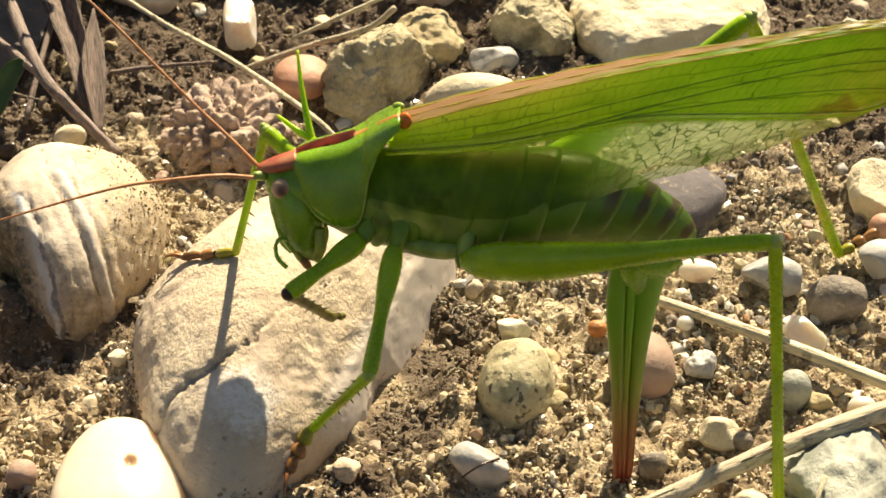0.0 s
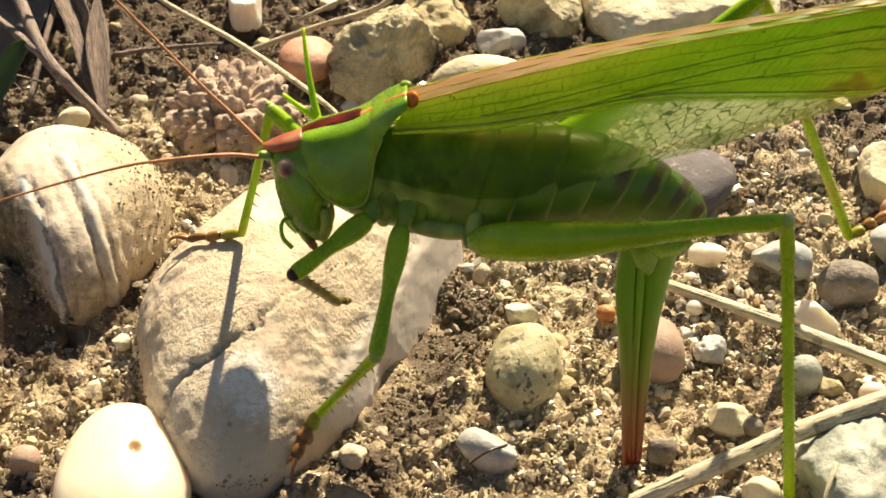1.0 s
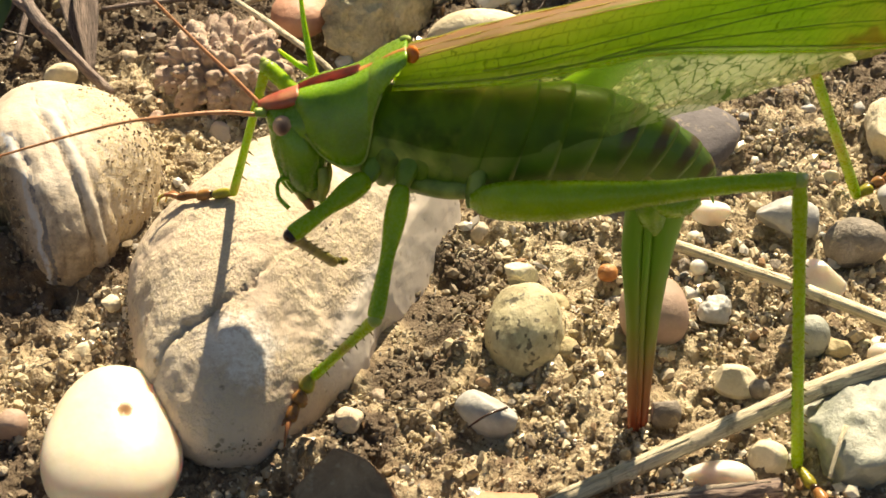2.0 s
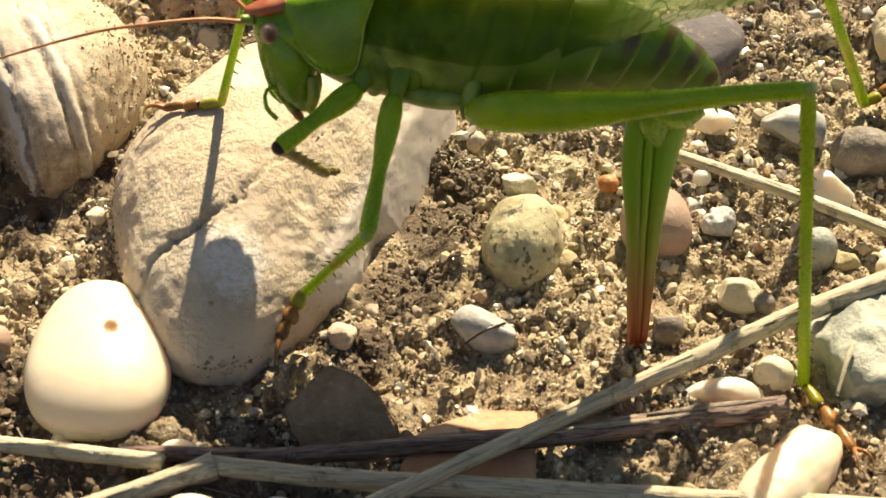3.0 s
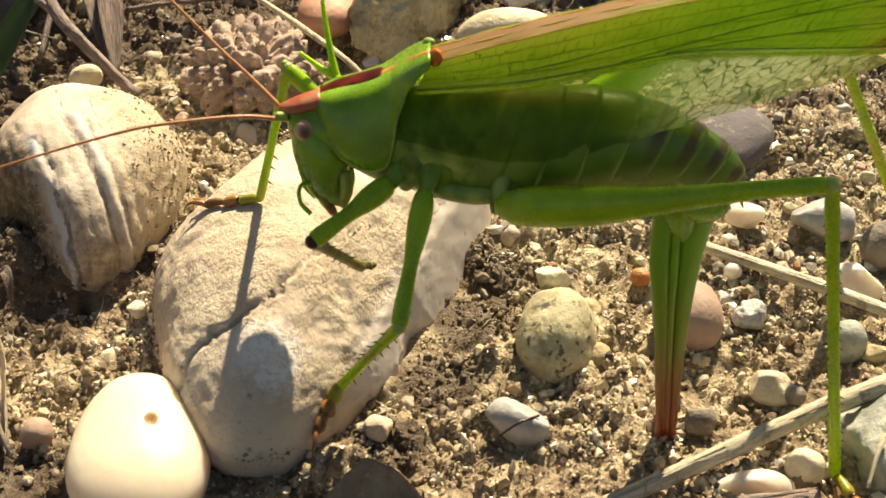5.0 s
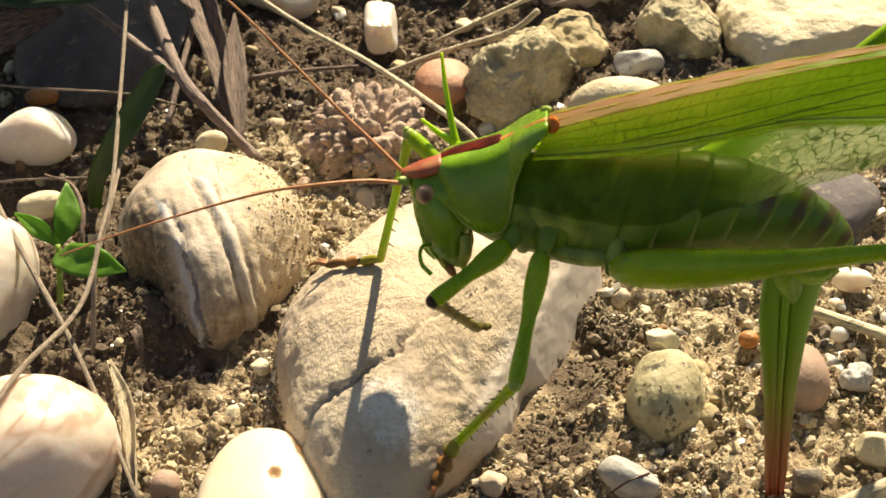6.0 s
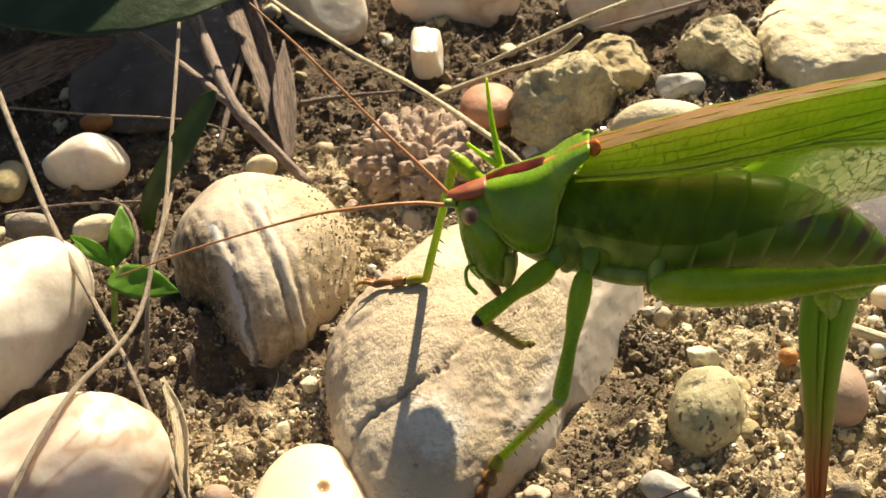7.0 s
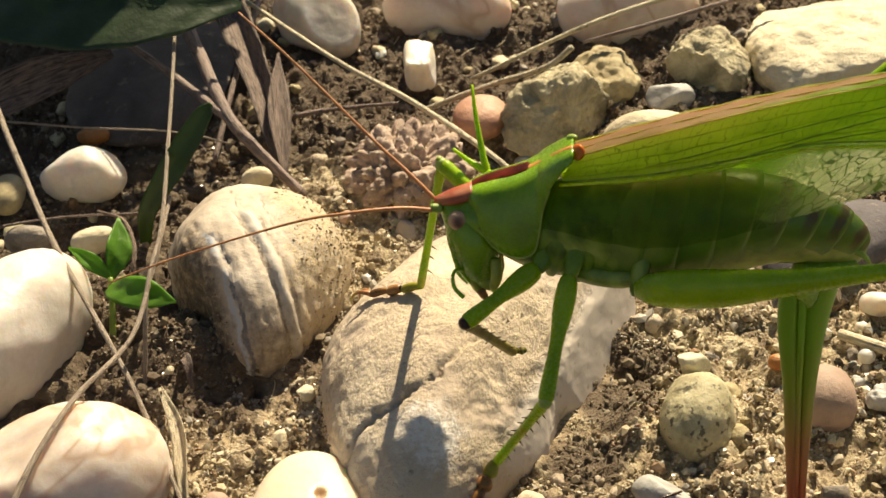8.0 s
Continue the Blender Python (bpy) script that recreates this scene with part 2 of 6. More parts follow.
def humus_and_shade(n, v):
    """How dark the soil is: pale sand in a broad patch, dark crumbly soil beyond it, shade painted in beside stones."""
    d = n.add("VectorMath", operation="MULTIPLY_ADD")
    n.put(v, d.inputs[0])
    d.inputs[1].default_value, d.inputs[2].default_value = (1 / (36 * MM), 1 / (34 * MM), 0), (-0.36, 0.42, 0)
    ln = n.add("VectorMath", operation="LENGTH")
    n.put(d.outputs[0], ln.inputs[0])
    near = ln.outputs[1]
    for x, y, r in ((-24, 6, 9), (-23, -22, 8), (-27, 13, 7), (-30, -21, 8), (-13, 21, 6)):
        e = n.add("VectorMath", operation="DISTANCE")
        n.put(v, e.inputs[0])
        e.inputs[1].default_value = (x * MM, y * MM, 0)
        near = n.math("MINIMUM", near, n.math("MULTIPLY", e.outputs[1], 1 / (r * MM)))
    for x, y, r in ((1, -9, 4), (-0.5, -15, 5), (-33, -13, 6), (-3, -22, 4.5), (-6, -28, 4), (-10, -36, 4)):        # dark soil beside stones, with the stones' shade painted into the colour
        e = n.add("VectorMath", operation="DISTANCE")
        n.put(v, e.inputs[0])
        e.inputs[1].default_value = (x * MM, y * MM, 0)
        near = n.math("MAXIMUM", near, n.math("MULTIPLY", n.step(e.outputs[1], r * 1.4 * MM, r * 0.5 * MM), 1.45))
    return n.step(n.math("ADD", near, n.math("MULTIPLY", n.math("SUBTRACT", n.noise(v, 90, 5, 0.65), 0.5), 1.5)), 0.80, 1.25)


def soil_material():
    n = Nodes("sandy_soil")
    v = n.add("TexCoord").outputs["Object"]
    patch, clump, grit = n.noise(v, 45, 5, 0.6, 0.4), n.noise(v, 420, 5, 0.7, 0.5), n.noise(v, 2600, 3, 0.7)
    c = n.ramp(clump, (0.30, (0.055, 0.038, 0.023)), (0.42, (0.20, 0.147, 0.088)), (0.53, (0.47, 0.375, 0.235)), (0.66, (0.70, 0.60, 0.41)))
    c = n.mix(n.step(patch, 0.38, 0.62), n.mix(0.5, c, (0.20, 0.13, 0.08)), c)
    vo = n.add("TexVoronoi")
    n.put(v, vo.inputs["Vector"])
    vo.inputs["Scale"].default_value = 1500
    c = n.mix(n.math("MULTIPLY", n.step(vo.outputs["Distance"], 0.42, 0.25), n.step(grit, 0.5, 0.62)), c, (0.62, 0.53, 0.38))
    c = n.mix(n.math("MULTIPLY", humus_and_shade(n, v), 0.84), c, (0.07, 0.044, 0.028))
    nb = n.bump(grit, 0.25 * MM, 1.0, n.bump(clump, 1.0 * MM, 1.0))
    return n.end(c, 0.9, nb)


def grain_material(name="sand_grains", darken=0.7):
    """Sand and grit, each grain of its own colour, darker where the soil is dark or has shade painted in."""
    n = Nodes(name)
    g = n.add("NewGeometry")
    c = n.ramp(g.outputs["Random Per Island"], (0.0, (0.06, 0.042, 0.026)), (0.16, (0.20, 0.148, 0.09)), (0.34, (0.54, 0.445, 0.285)),
               (0.60, (0.70, 0.60, 0.42)), (0.82, (0.82, 0.75, 0.59)), (0.90, (0.40, 0.23, 0.12)), (0.93, (0.30, 0.28, 0.25)), (1.0, (0.78, 0.73, 0.63)))
    v = n.add("TexCoord").outputs["Object"]
    f = n.noise(v, 3500, 3, 0.6)
    c = n.mix(n.math("MULTIPLY", humus_and_shade(n, v), darken), c, (0.085, 0.056, 0.036))
    shine = n.step(g.outputs["Random Per Island"], 0.45, 0.75)
    return n.end(n.mix(n.step(f, 0.3, 0.8), n.mix(0.4, c, (0.14, 0.09, 0.05)), c), n.math("SUBTRACT", 0.8, n.math("MULTIPLY", shine, 0.68)), n.bump(f, 0.03 * MM))


def stem_material(name, light, dark, along=60, rough=0.65):
    """Dry stalk: fibres run along its length (v of its map), with dark flecks."""
    n = Nodes(name)
    u = n.add("UVMap")
    sc = n.add("VectorMath", operation="MULTIPLY")
    n.put(u.outputs[0], sc.inputs[0])
    sc.inputs[1].default_value = (26, along * 0.07, 1)
    fib = n.noise(sc.outputs[0], 1.0, 5, 0.65, 0.2)
    v = n.coords(0.3)
    spot = n.noise(v, 700, 4, 0.7)
    c = n.ramp(fib, (0.36, dark), (0.56, light))
    c = n.mix(n.step(spot, 0.54, 0.68), c, n.mix(0.6, c, (0.05, 0.035, 0.025)))
    return n.end(c, rough, n.bump(fib, 0.22 * MM, 1.0))


STRAW = stem_material("grey_straw", (0.66, 0.57, 0.40), (0.36, 0.29, 0.20))
STRAW_DULL = stem_material("dull_straw", (0.46, 0.37, 0.28), (0.22, 0.165, 0.12))
STRAW_PALE = stem_material("pale_straw", (0.78, 0.69, 0.48), (0.52, 0.43, 0.28))
STEM_DARK = stem_material("dark_red_stem", (0.36, 0.25, 0.19), (0.05, 0.02, 0.018))
TWIG = stem_material("purple_grey_twig", (0.34, 0.25, 0.21), (0.13, 0.09, 0.075))
DRYLEAF = stem_material("withered_leaf", (0.27, 0.19, 0.15), (0.04, 0.024, 0.018))


def leaf_material(name, color, dark, through_light=0.55):
    n = Nodes(name)
    v = n.coords(0.2)
    f = n.noise(v, 260, 4, 0.6)
    c = n.ramp(f, (0.35, dark), (0.65, color))
    n.end(c, 0.45, n.bump(n.noise(v, 900, 3), 0.08 * MM))
    tr, mx = n.add("BsdfTranslucent"), n.add("MixShader")
    n.put(n.mix(0.5, c, (0.25, 0.45, 0.03)), tr.inputs[0])
    mx.inputs[0].default_value = through_light
    n.put(n.bsdf.outputs[0], mx.inputs[1]), n.put(tr.outputs[0], mx.inputs[2]), n.put(mx.outputs[0], n.out.inputs[0])
    return n.m


LEAF = leaf_material("fresh_leaf", (0.20, 0.44, 0.05), (0.12, 0.31, 0.03))
GRASS = leaf_material("grass_blade", (0.055, 0.085, 0.02), (0.03, 0.05, 0.013), 0.3)
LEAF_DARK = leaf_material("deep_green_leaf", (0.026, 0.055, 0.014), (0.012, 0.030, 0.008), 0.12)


def cuticle(name, color, dark, rough=0.35, mottle=500, sss=0.25, light=None, gloss=0.35):
    """Insect skin: waxy, a little translucent, finely mottled."""
    n = Nodes(name)
    v = n.coords(0.1)
    f, g = n.noise(v, mottle, 4, 0.6), n.noise(v, 4200, 2, 0.5)
    c = n.ramp(f, (0.30, dark), (0.62, color))
    if light:
        c = n.mix(n.step(n.noise(v, mottle * 0.6, 3, 0.5), 0.56, 0.72), c, light)
    n.end(c, n.math("ADD", n.math("MULTIPLY", g, 0.2), rough - 0.1), n.bump(g, 0.03 * MM, 0.7, n.bump(f, 0.10 * MM, 0.5)))
    n.bsdf.inputs["Subsurface Weight"].default_value = sss
    n.bsdf.inputs["Specular IOR Level"].default_value = gloss
    n.bsdf.inputs["Subsurface Radius"].default_value = (0.65, 1.0, 0.15)
    n.bsdf.inputs["Subsurface Scale"].default_value = 1.0 * MM
    return n.m


GREEN = cuticle("green_cuticle", (0.185, 0.345, 0.010), (0.085, 0.195, 0.007), 0.27, 330, 0.35, (0.27, 0.42, 0.03), 0.5)
GREEN_BODY = cuticle("body_green", (0.12, 0.225, 0.014), (0.035, 0.075, 0.005), 0.33, 520, 0.25, (0.26, 0.34, 0.06))
GREEN_PALE = cuticle("pale_green_cuticle", (0.30, 0.39, 0.085), (0.16, 0.24, 0.035), 0.42, 420)
BELLY = cuticle("pale_belly", (0.26, 0.34, 0.07), (0.10, 0.16, 0.025), 0.4, 500, 0.3, (0.40, 0.36, 0.16))
GREEN_LEG = cuticle("leg_green", (0.275, 0.43, 0.009), (0.165, 0.29, 0.006), 0.27, 300, 0.45, (0.33, 0.48, 0.02))
LIME = cuticle("lime_shin", (0.38, 0.51, 0.02), (0.23, 0.36, 0.012), 0.28, 400, 0.5, (0.40, 0.34, 0.04))
RUST = cuticle("rust_red_stripe", (0.46, 0.10, 0.055), (0.24, 0.035, 0.018), 0.4, 500, 0.2, (0.40, 0.20, 0.10))
BROWN = cuticle("dark_brown_stripe", (0.10, 0.010, 0.004), (0.012, 0.003, 0.002), 0.4, 1000, 0.0, None, 0.06)
ORANGE = cuticle("orange_cuticle", (0.62, 0.25, 0.07), (0.46, 0.15, 0.04), 0.4, 900)
BEAD = cuticle("glossy_joint", (0.62, 0.20, 0.03), (0.40, 0.08, 0.015), 0.14, 900)
FEELER = cuticle("feeler_skin", (0.55, 0.26, 0.115), (0.42, 0.17, 0.07), 0.45, 1500, 0.0)
THORN = cuticle("dark_thorn", (0.20, 0.17, 0.03), (0.08, 0.06, 0.012), 0.4, 900, 0.0)
TARSUS = cuticle("olive_foot_joint", (0.32, 0.29, 0.03), (0.20, 0.16, 0.02), 0.3, 900)
MOUTH = cuticle("mouth_yellow", (0.34, 0.36, 0.06), (0.15, 0.19, 0.03), 0.35, 700)
FOOT = cuticle("tan_foot", (0.36, 0.17, 0.055), (0.12, 0.05, 0.016), 0.3, 700)
CLAW = cuticle("red_brown_claw", (0.42, 0.19, 0.09), (0.20, 0.07, 0.03), 0.25, 700)
KNEE = cuticle("pale_knee_glint", (0.62, 0.66, 0.40), (0.34, 0.42, 0.14), 0.12, 600, 0.4, None, 0.8)
# left front shin and foot: their shade is put into this brown-green
SHADY = cuticle("shaded_shin", (0.20, 0.17, 0.03), (0.09, 0.075, 0.015), 0.4, 700)
BLACK = cuticle("black_joint", (0.06, 0.025, 0.012), (0.012, 0.008, 0.006), 0.3, 900, 0.0)
SEAM = cuticle("dark_seam", (0.05, 0.065, 0.012), (0.02, 0.022, 0.006), 0.5, 900, 0.0)


def eye_material():
    """A compound eye: pinkish tan with a dark spot that looks out of it."""
    n = Nodes("brown_eye")
    c = n.add("TexCoord").outputs["Generated"]
    d = n.add("VectorMath", operation="DISTANCE")
    n.put(c, d.inputs[0])
    d.inputs[1].default_value = (0.58, 0.05, 0.40)
    f = n.noise(n.coords(0.1), 2600, 2)
    col = n.ramp(n.math("ADD", d.outputs[1], n.math("MULTIPLY", n.math("SUBTRACT", f, 0.5), 0.2)), (0.10, (0.09, 0.036, 0.022)), (0.26, (0.26, 0.13, 0.075)), (0.44, (0.56, 0.35, 0.21)))
    return n.end(col, 0.5, n.bump(f, 0.02 * MM))


EYE = eye_material()

# ---- builders ----
def part(name, bm, material, parent=None, label="", smooth=True):
    """One mesh object out of a bmesh made in millimetres, under a thing or part where one is given."""
    me = bpy.data.meshes.new(name)
    bmesh.ops.transform(bm, matrix=Matrix.Scale(MM, 4), verts=bm.verts)
    bmesh.ops.recalc_face_normals(bm, faces=bm.faces)
    if smooth:
        for f in bm.faces:
            f.smooth = True
    bm.to_mesh(me)
    bm.free()
    for m in material if isinstance(material, (list, tuple)) else [material]:
        me.materials.append(m)
    ob = new(name, me)
    if parent:
        ob.parent = parent
    return tagged(ob, label)


def spline(points, steps):
    """A smooth line through points (tuples of any length), steps to each stretch."""
    p = [np.array(q, float) for q in points]
    p = [2 * p[0] - p[1]] + p + [2 * p[-1] - p[-2]]
    out = []
    for i in range(1, len(p) - 2):
        for k in range(steps):
            t = k / steps
            out.append(0.5 * (2 * p[i] + (p[i + 1] - p[i - 1]) * t + (2 * p[i - 1] - 5 * p[i] + 4 * p[i + 1] - p[i + 2]) * t * t
                              + (3 * p[i] - p[i - 1] - 3 * p[i + 1] + p[i + 2]) * t ** 3))
    out.append(p[-2])
    return out


def loft(points, steps=5, n=16, side=(0, 1, 0), close=True, bm=None, flute=0.0, rough=0.0, seed=0.0):
    """A body along a smooth line: points are (x, y, z, half width along side, half height). flute: grooves along it."""
    bm = bm or bmesh.new()
    uv = bm.loops.layers.uv.verify()
    rows = spline(points, steps)
    rings = []
    for i, r in enumerate(rows):
        tan = Vector(rows[min(i + 1, len(rows) - 1)][:3] - rows[max(i - 1, 0)][:3]).normalized()
        s = Vector(side)
        s = (s - tan * s.dot(tan)).normalized()
        u = tan.cross(s)
        ring = []
        for k in range(n):
            a = 2 * math.pi * k / n
            g = 1 + flute * (1 if k % 2 else -1)
            if rough:
                g += rough * noise.noise(Vector((math.cos(a) * 1.5 + seed, math.sin(a) * 1.5, i * 0.5)))
            ring.append(bm.verts.new(Vector(r[:3]) + (s * math.cos(a) * max(r[3], 0.005) + u * math.sin(a) * max(r[4], 0.005)) * g))
        rings.append(ring)
    for i in range(len(rings) - 1):
        for k in range(n):
            f = bm.faces.new((rings[i][k], rings[i][(k + 1) % n], rings[i + 1][(k + 1) % n], rings[i + 1][k]))
            for lp, (du, dv) in zip(f.loops, ((0, 0), (1, 0), (1, 1), (0, 1))):
                lp[uv].uv = ((k + du) / n, (i + dv) / steps)
    if close:
        bm.faces.new(rings[0][::-1])
        bm.faces.new(rings[-1])
    return bm


def tube(points, r0, r1, steps=6, n=10, **more):
    """A round stalk along points, from radius r0 to r1."""
    k = len(points) - 1
    return loft([(*p, r0 + (r1 - r0) * i / k, r0 + (r1 - r0) * i / k) for i, p in enumerate(points)], steps, n, side=(0.3, 0.5, 1), **more)


def pebble_mesh(half, waves=(), base=1.0, lumps=0.05, scale=0.25, cuts=0, flat=2.2, level=5, seed=0.0, grooves=None, faces=()):
    """A stone: a rounded block of half sizes (mm) with an uneven outline, lumps, and broken faces where asked.
    faces: (normal x, y, z, distance in mm, unevenness, bluntness of its edges) of faces split off it."""
    split = [(Vector(f[:3]).normalized(), f[3], f[4] if len(f) > 4 else 0.25, f[5] if len(f) > 5 else 0.15) for f in faces]
    bm = bmesh.new()
    bmesh.ops.create_icosphere(bm, subdivisions=level, radius=1)
    rng = random.Random(int(seed * 1000) + 7)
    planes = []
    for _ in range(cuts):
        d = Vector((rng.gauss(0, 1), rng.gauss(0, 1), rng.gauss(0.25, 0.8))).normalized()
        planes.append((d, rng.uniform(0.60, 0.86)))
    off = Vector((seed * 13.7, seed * 7.1, seed * 3.3))
    for v in bm.verts:
        p = v.co.copy()
        e = (abs(p.x) ** flat + abs(p.y) ** flat + abs(p.z) ** flat) ** (-1 / flat)
        p *= e
        for d, h in planes:
            x = p.dot(d)
            if x > h:
                p -= d * (x - h) * 0.98
        th = math.atan2(p.y, p.x)
        g = base
        for k in range(len(waves) // 2):
            g += waves[2 * k] * math.cos((k + 1) * th) + waves[2 * k + 1] * math.sin((k + 1) * th)
        r2 = min(1.0, p.x * p.x + p.y * p.y)
        g = 1 + (g - 1) * (0.25 + 0.75 * r2) if waves else g
        p.x *= g
        p.y *= g
        q = Vector((p.x * half[0], p.y * half[1], p.z * half[2]))
        nv = v.co.normalized()
        w = q * scale + off
        d = noise.fractal(w, 0.9, 2.1, 4) * lumps * min(half) + noise.fractal(w * 6, 0.8, 2.1, 3) * lumps * 0.16 * min(half)
        if grooves:
            d += grooves(q)
        q = q + nv * d
        for fn, far, uneven, blunt in split:
            over = q.dot(fn) - far - uneven * noise.fractal(q * 0.55 + off, 0.8, 2.1, 3)
            if over > -blunt:
                q = q - fn * (over if over > blunt else (over + blunt) ** 2 / (4 * blunt)) * 0.97
        v.co = q
    return bm


BEDDED = []           # where stones lie: x, y, half sizes, turn


def stone(name, label, at, half, material, turn=0, tilt=(0, 0), group="", **shape):
    """A stone that lies in the soil."""
    if max(half) < 3.3:
        shape["level"] = min(shape.get("level", 4), 4)
    bm = pebble_mesh(half, seed=abs(at[0] * 0.37 + at[1] * 0.113) % 9.7, **shape)
    ob = part(name, bm, material)
    ob.matrix_world = pose(at[0] * MM, at[1] * MM, at[2] * MM, tilt[0], tilt[1], turn)
    BEDDED.append((at[0], at[1], half[0] * 0.94, half[1] * 0.94, radians(turn)))
    return tagged(ob, label, "stone" if "stone" in name or "rock" in name else name.split("_")[-1], group)



# ---- the larger stones ----
def ridges(q):
    """Vein, rod, furrows and scratches of the quartzite; each runs slanting along it, between two heights of y."""
    d, y = 0.0, q.y + 2.2
    for slope, at, w, h, lo, hi in ((0.43, -2.75, 0.26, 0.22, -13, 0.6), (0.43, -2.1, 0.20, -0.45, -12, 0.4), (0.48, -0.6, 0.14, -0.28, -9, -1), (0.5, 3.9, 0.14, -0.3, -6, 3), (0.47, -4.4, 0.16, -0.25, -8, 2), (0.54, 1.6, 0.42, 0.50, -8.2, 2.7), (0.54, 0.75, 0.24, -0.50, -8.8, 3.0),
                                    (0.54, 2.45, 0.24, -0.45, -8.2, 2.4), (0.45, 1.15, 0.16, -0.30, 4.3, 7.4), (0.5, -3.15, 0.16, -0.28, 1.0, 3.4), (0.4, 3.1, 0.16, -0.25, 0.5, 6.0)):
        u = q.x + slope * y - at + 0.07 * math.sin(y * 1.7 + at)
        d += h * math.exp(-(u / w) ** 2) / ((1 + math.exp((lo - y) * 5)) * (1 + math.exp((y - hi) * 5)))
    return d * (0.62 if q.z > -1 else 0.2)


def bubbles(q):
    """Knobs and pits of the tuff."""
    big, small = noise.voronoi(q * 0.62 + Vector((3, 1, 7)))[0][0], noise.voronoi(q * 1.5)[0][0]
    return 3.0 * (0.22 - min(big, 0.75) ** 2) + 0.8 * (0.18 - small ** 2)


def crack(q):
    """A ragged crack across the big stone with the lower lobe stepping down before it."""
    edge = float(np.interp(q.x, (-12, -9.2, -7.1, -4.9, -2.3, 0.7, 2.9, 4.5), (-12.2, -11.6, -10.1, -9.2, -7.4, -4.0, -1.9, 0.3)))
    line = (q.y - edge + 0.7 * noise.fractal(Vector((q.x * 0.7, q.y * 0.7, 2)), 0.8, 2.1, 3)) * 0.8
    open_part = min(1, max(0.5, 0.8 + 1.2 * noise.noise(Vector((q.x * 0.5, 4, q.y * 0.2))))) * (1 if q.x < 4.6 else 0) * (1 if q.z > 0 else 0)
    step = 0.45 * min(1, max(0, (1 - q.x) / 6))
    return -0.75 * math.exp(-(line / 0.15) ** 2) * open_part + step / (1 + math.exp(-line * 3.0))


FLAT = stone("flat_stone", "large smooth beige limestone with a fine crack under the cricket", (-11.1, -14.8, 1.2), (12.7, 16.4, 8.7), LIMESTONE,
      base=0.90, waves=(-0.13, 0.11, -0.05, 0.19, 0.02, 0.07, -0.03, 0.01, -0.06, 0.03), lumps=0.05, scale=0.16, level=7, flat=2.05, grooves=crack,
      faces=((0.70, -0.32, 0.64, 6.3, 0.2, 2.2), (0.885, -0.36, 0.27, 6.5, 0.04, 0.25)))
STREAKED = stone("streaked_stone", "pale quartzite stone with dark furrowed streaks", (-31.5, -1.1, 1.0), (7.9, 11.0, 7.2), SCHIST,
      base=0.92, waves=(0.06, 0.11, 0.0, -0.10, -0.01, 0.07, 0.05, 0.02), lumps=0.05, scale=0.2, level=6, grooves=ridges,
      faces=((-0.60, -0.72, 0.40, 7.2, 0.15),))
stone("cream_pebble", "smooth cream-white pebble with a small brown pit", (-23.1, -30.4, 1.1), (4.9, 7.0, 3.0), CREAM_PITTED,
      base=0.98, waves=(-0.04, -0.04, -0.01, -0.05, 0.01, -0.05), lumps=0.015, level=6,
      grooves=lambda q: -0.4 * math.exp(-((q.x - 0.9) ** 2 + (q.y - 0.2) ** 2 * 0.6) / 0.11) if q.z > 0 else 0)
stone("jagged_rock", "jagged tan rock with broken faces", (-6.0, 26.0, 0.9), (5.7, 7.6, 5.6), ROCK,
      base=0.95, waves=(-0.04, -0.02, 0.07, 0.13, 0.08, -0.14), lumps=0.13, scale=0.40, cuts=14, level=6, flat=1.45,
      faces=((0.82, -0.57, 0.05, 3.0, 0.4, 0.2),))
stone("pale_rock", "large pale yellowish limestone rock", (23.0, 37.0, 0.8), (10.4, 9.0, 3.2), PALE, lumps=0.16, scale=0.3, cuts=4, flat=2.6, turn=4, level=6, faces=((0.15, -0.95, 0.16, 6.9),))
stone("mossy_stone", "greenish grey weathered stone below the dry stalk", (28.9, -29.0, 0.2), (4.3, 6.3, 3.2), GREENGREY, lumps=0.16, scale=0.5, cuts=5)
stone("white_shard", "white quartz shard with a broken edge", (21.7, -41.0, 0.5), (5.4, 2.3, 2.2), CREAM, turn=52, lumps=0.10, scale=0.35, faces=((0.9, 0.3, 0.5, 4.0), (0.1, 1, 0.6, 2.1)))
stone("white_stone", "white stone with a grey stained side", (-50.9, -9.4, 2.0), (9.6, 4.9, 6.0), WHITE, turn=68, lumps=0.04)
stone("veined_stone", "pinkish white stone with thin brown veins", (-42.2, -26.7, 1.5), (7.9, 6.0, 6.0), PINKWHITE, turn=29, lumps=0.05, cuts=2)
stone("oval_pebble", "smooth white oval pebble in shade", (-50.1, 16.0, 1.4), (4.1, 2.4, 2.9), WHITE, turn=-3, lumps=0.10, scale=0.3, faces=((-0.6, 0.3, 0.75, 2.5, 0.1, 0.8), (0.7, 0.1, 0.7, 3.0, 0.1, 0.8)))
stone("white_stone", "rounded white quartz stone half buried", (-31.3, 44.2, 1.5), (5.8, 3.6, 4.0), WHITE, turn=-50, lumps=0.05, cuts=2)
stone("white_pebble", "small blocky white pebble on soil", (-19.9, 35.6, 1.0), (3.0, 1.6, 1.9), WHITE, turn=-84, lumps=0.08, flat=4, faces=((1, 0.1, 0.1, 2.3), (0.2, 1, 0.3, 1.4), (0.1, 0.2, 1, 1.5), (-1, 0.3, 0.3, 2.3)))
stone("slate_stone", "dark grey slate half buried in soil", (-46.0, 34.8, 0.2), (11.9, 8.9, 2.2), SLATE, turn=75, lumps=0.05, cuts=3)
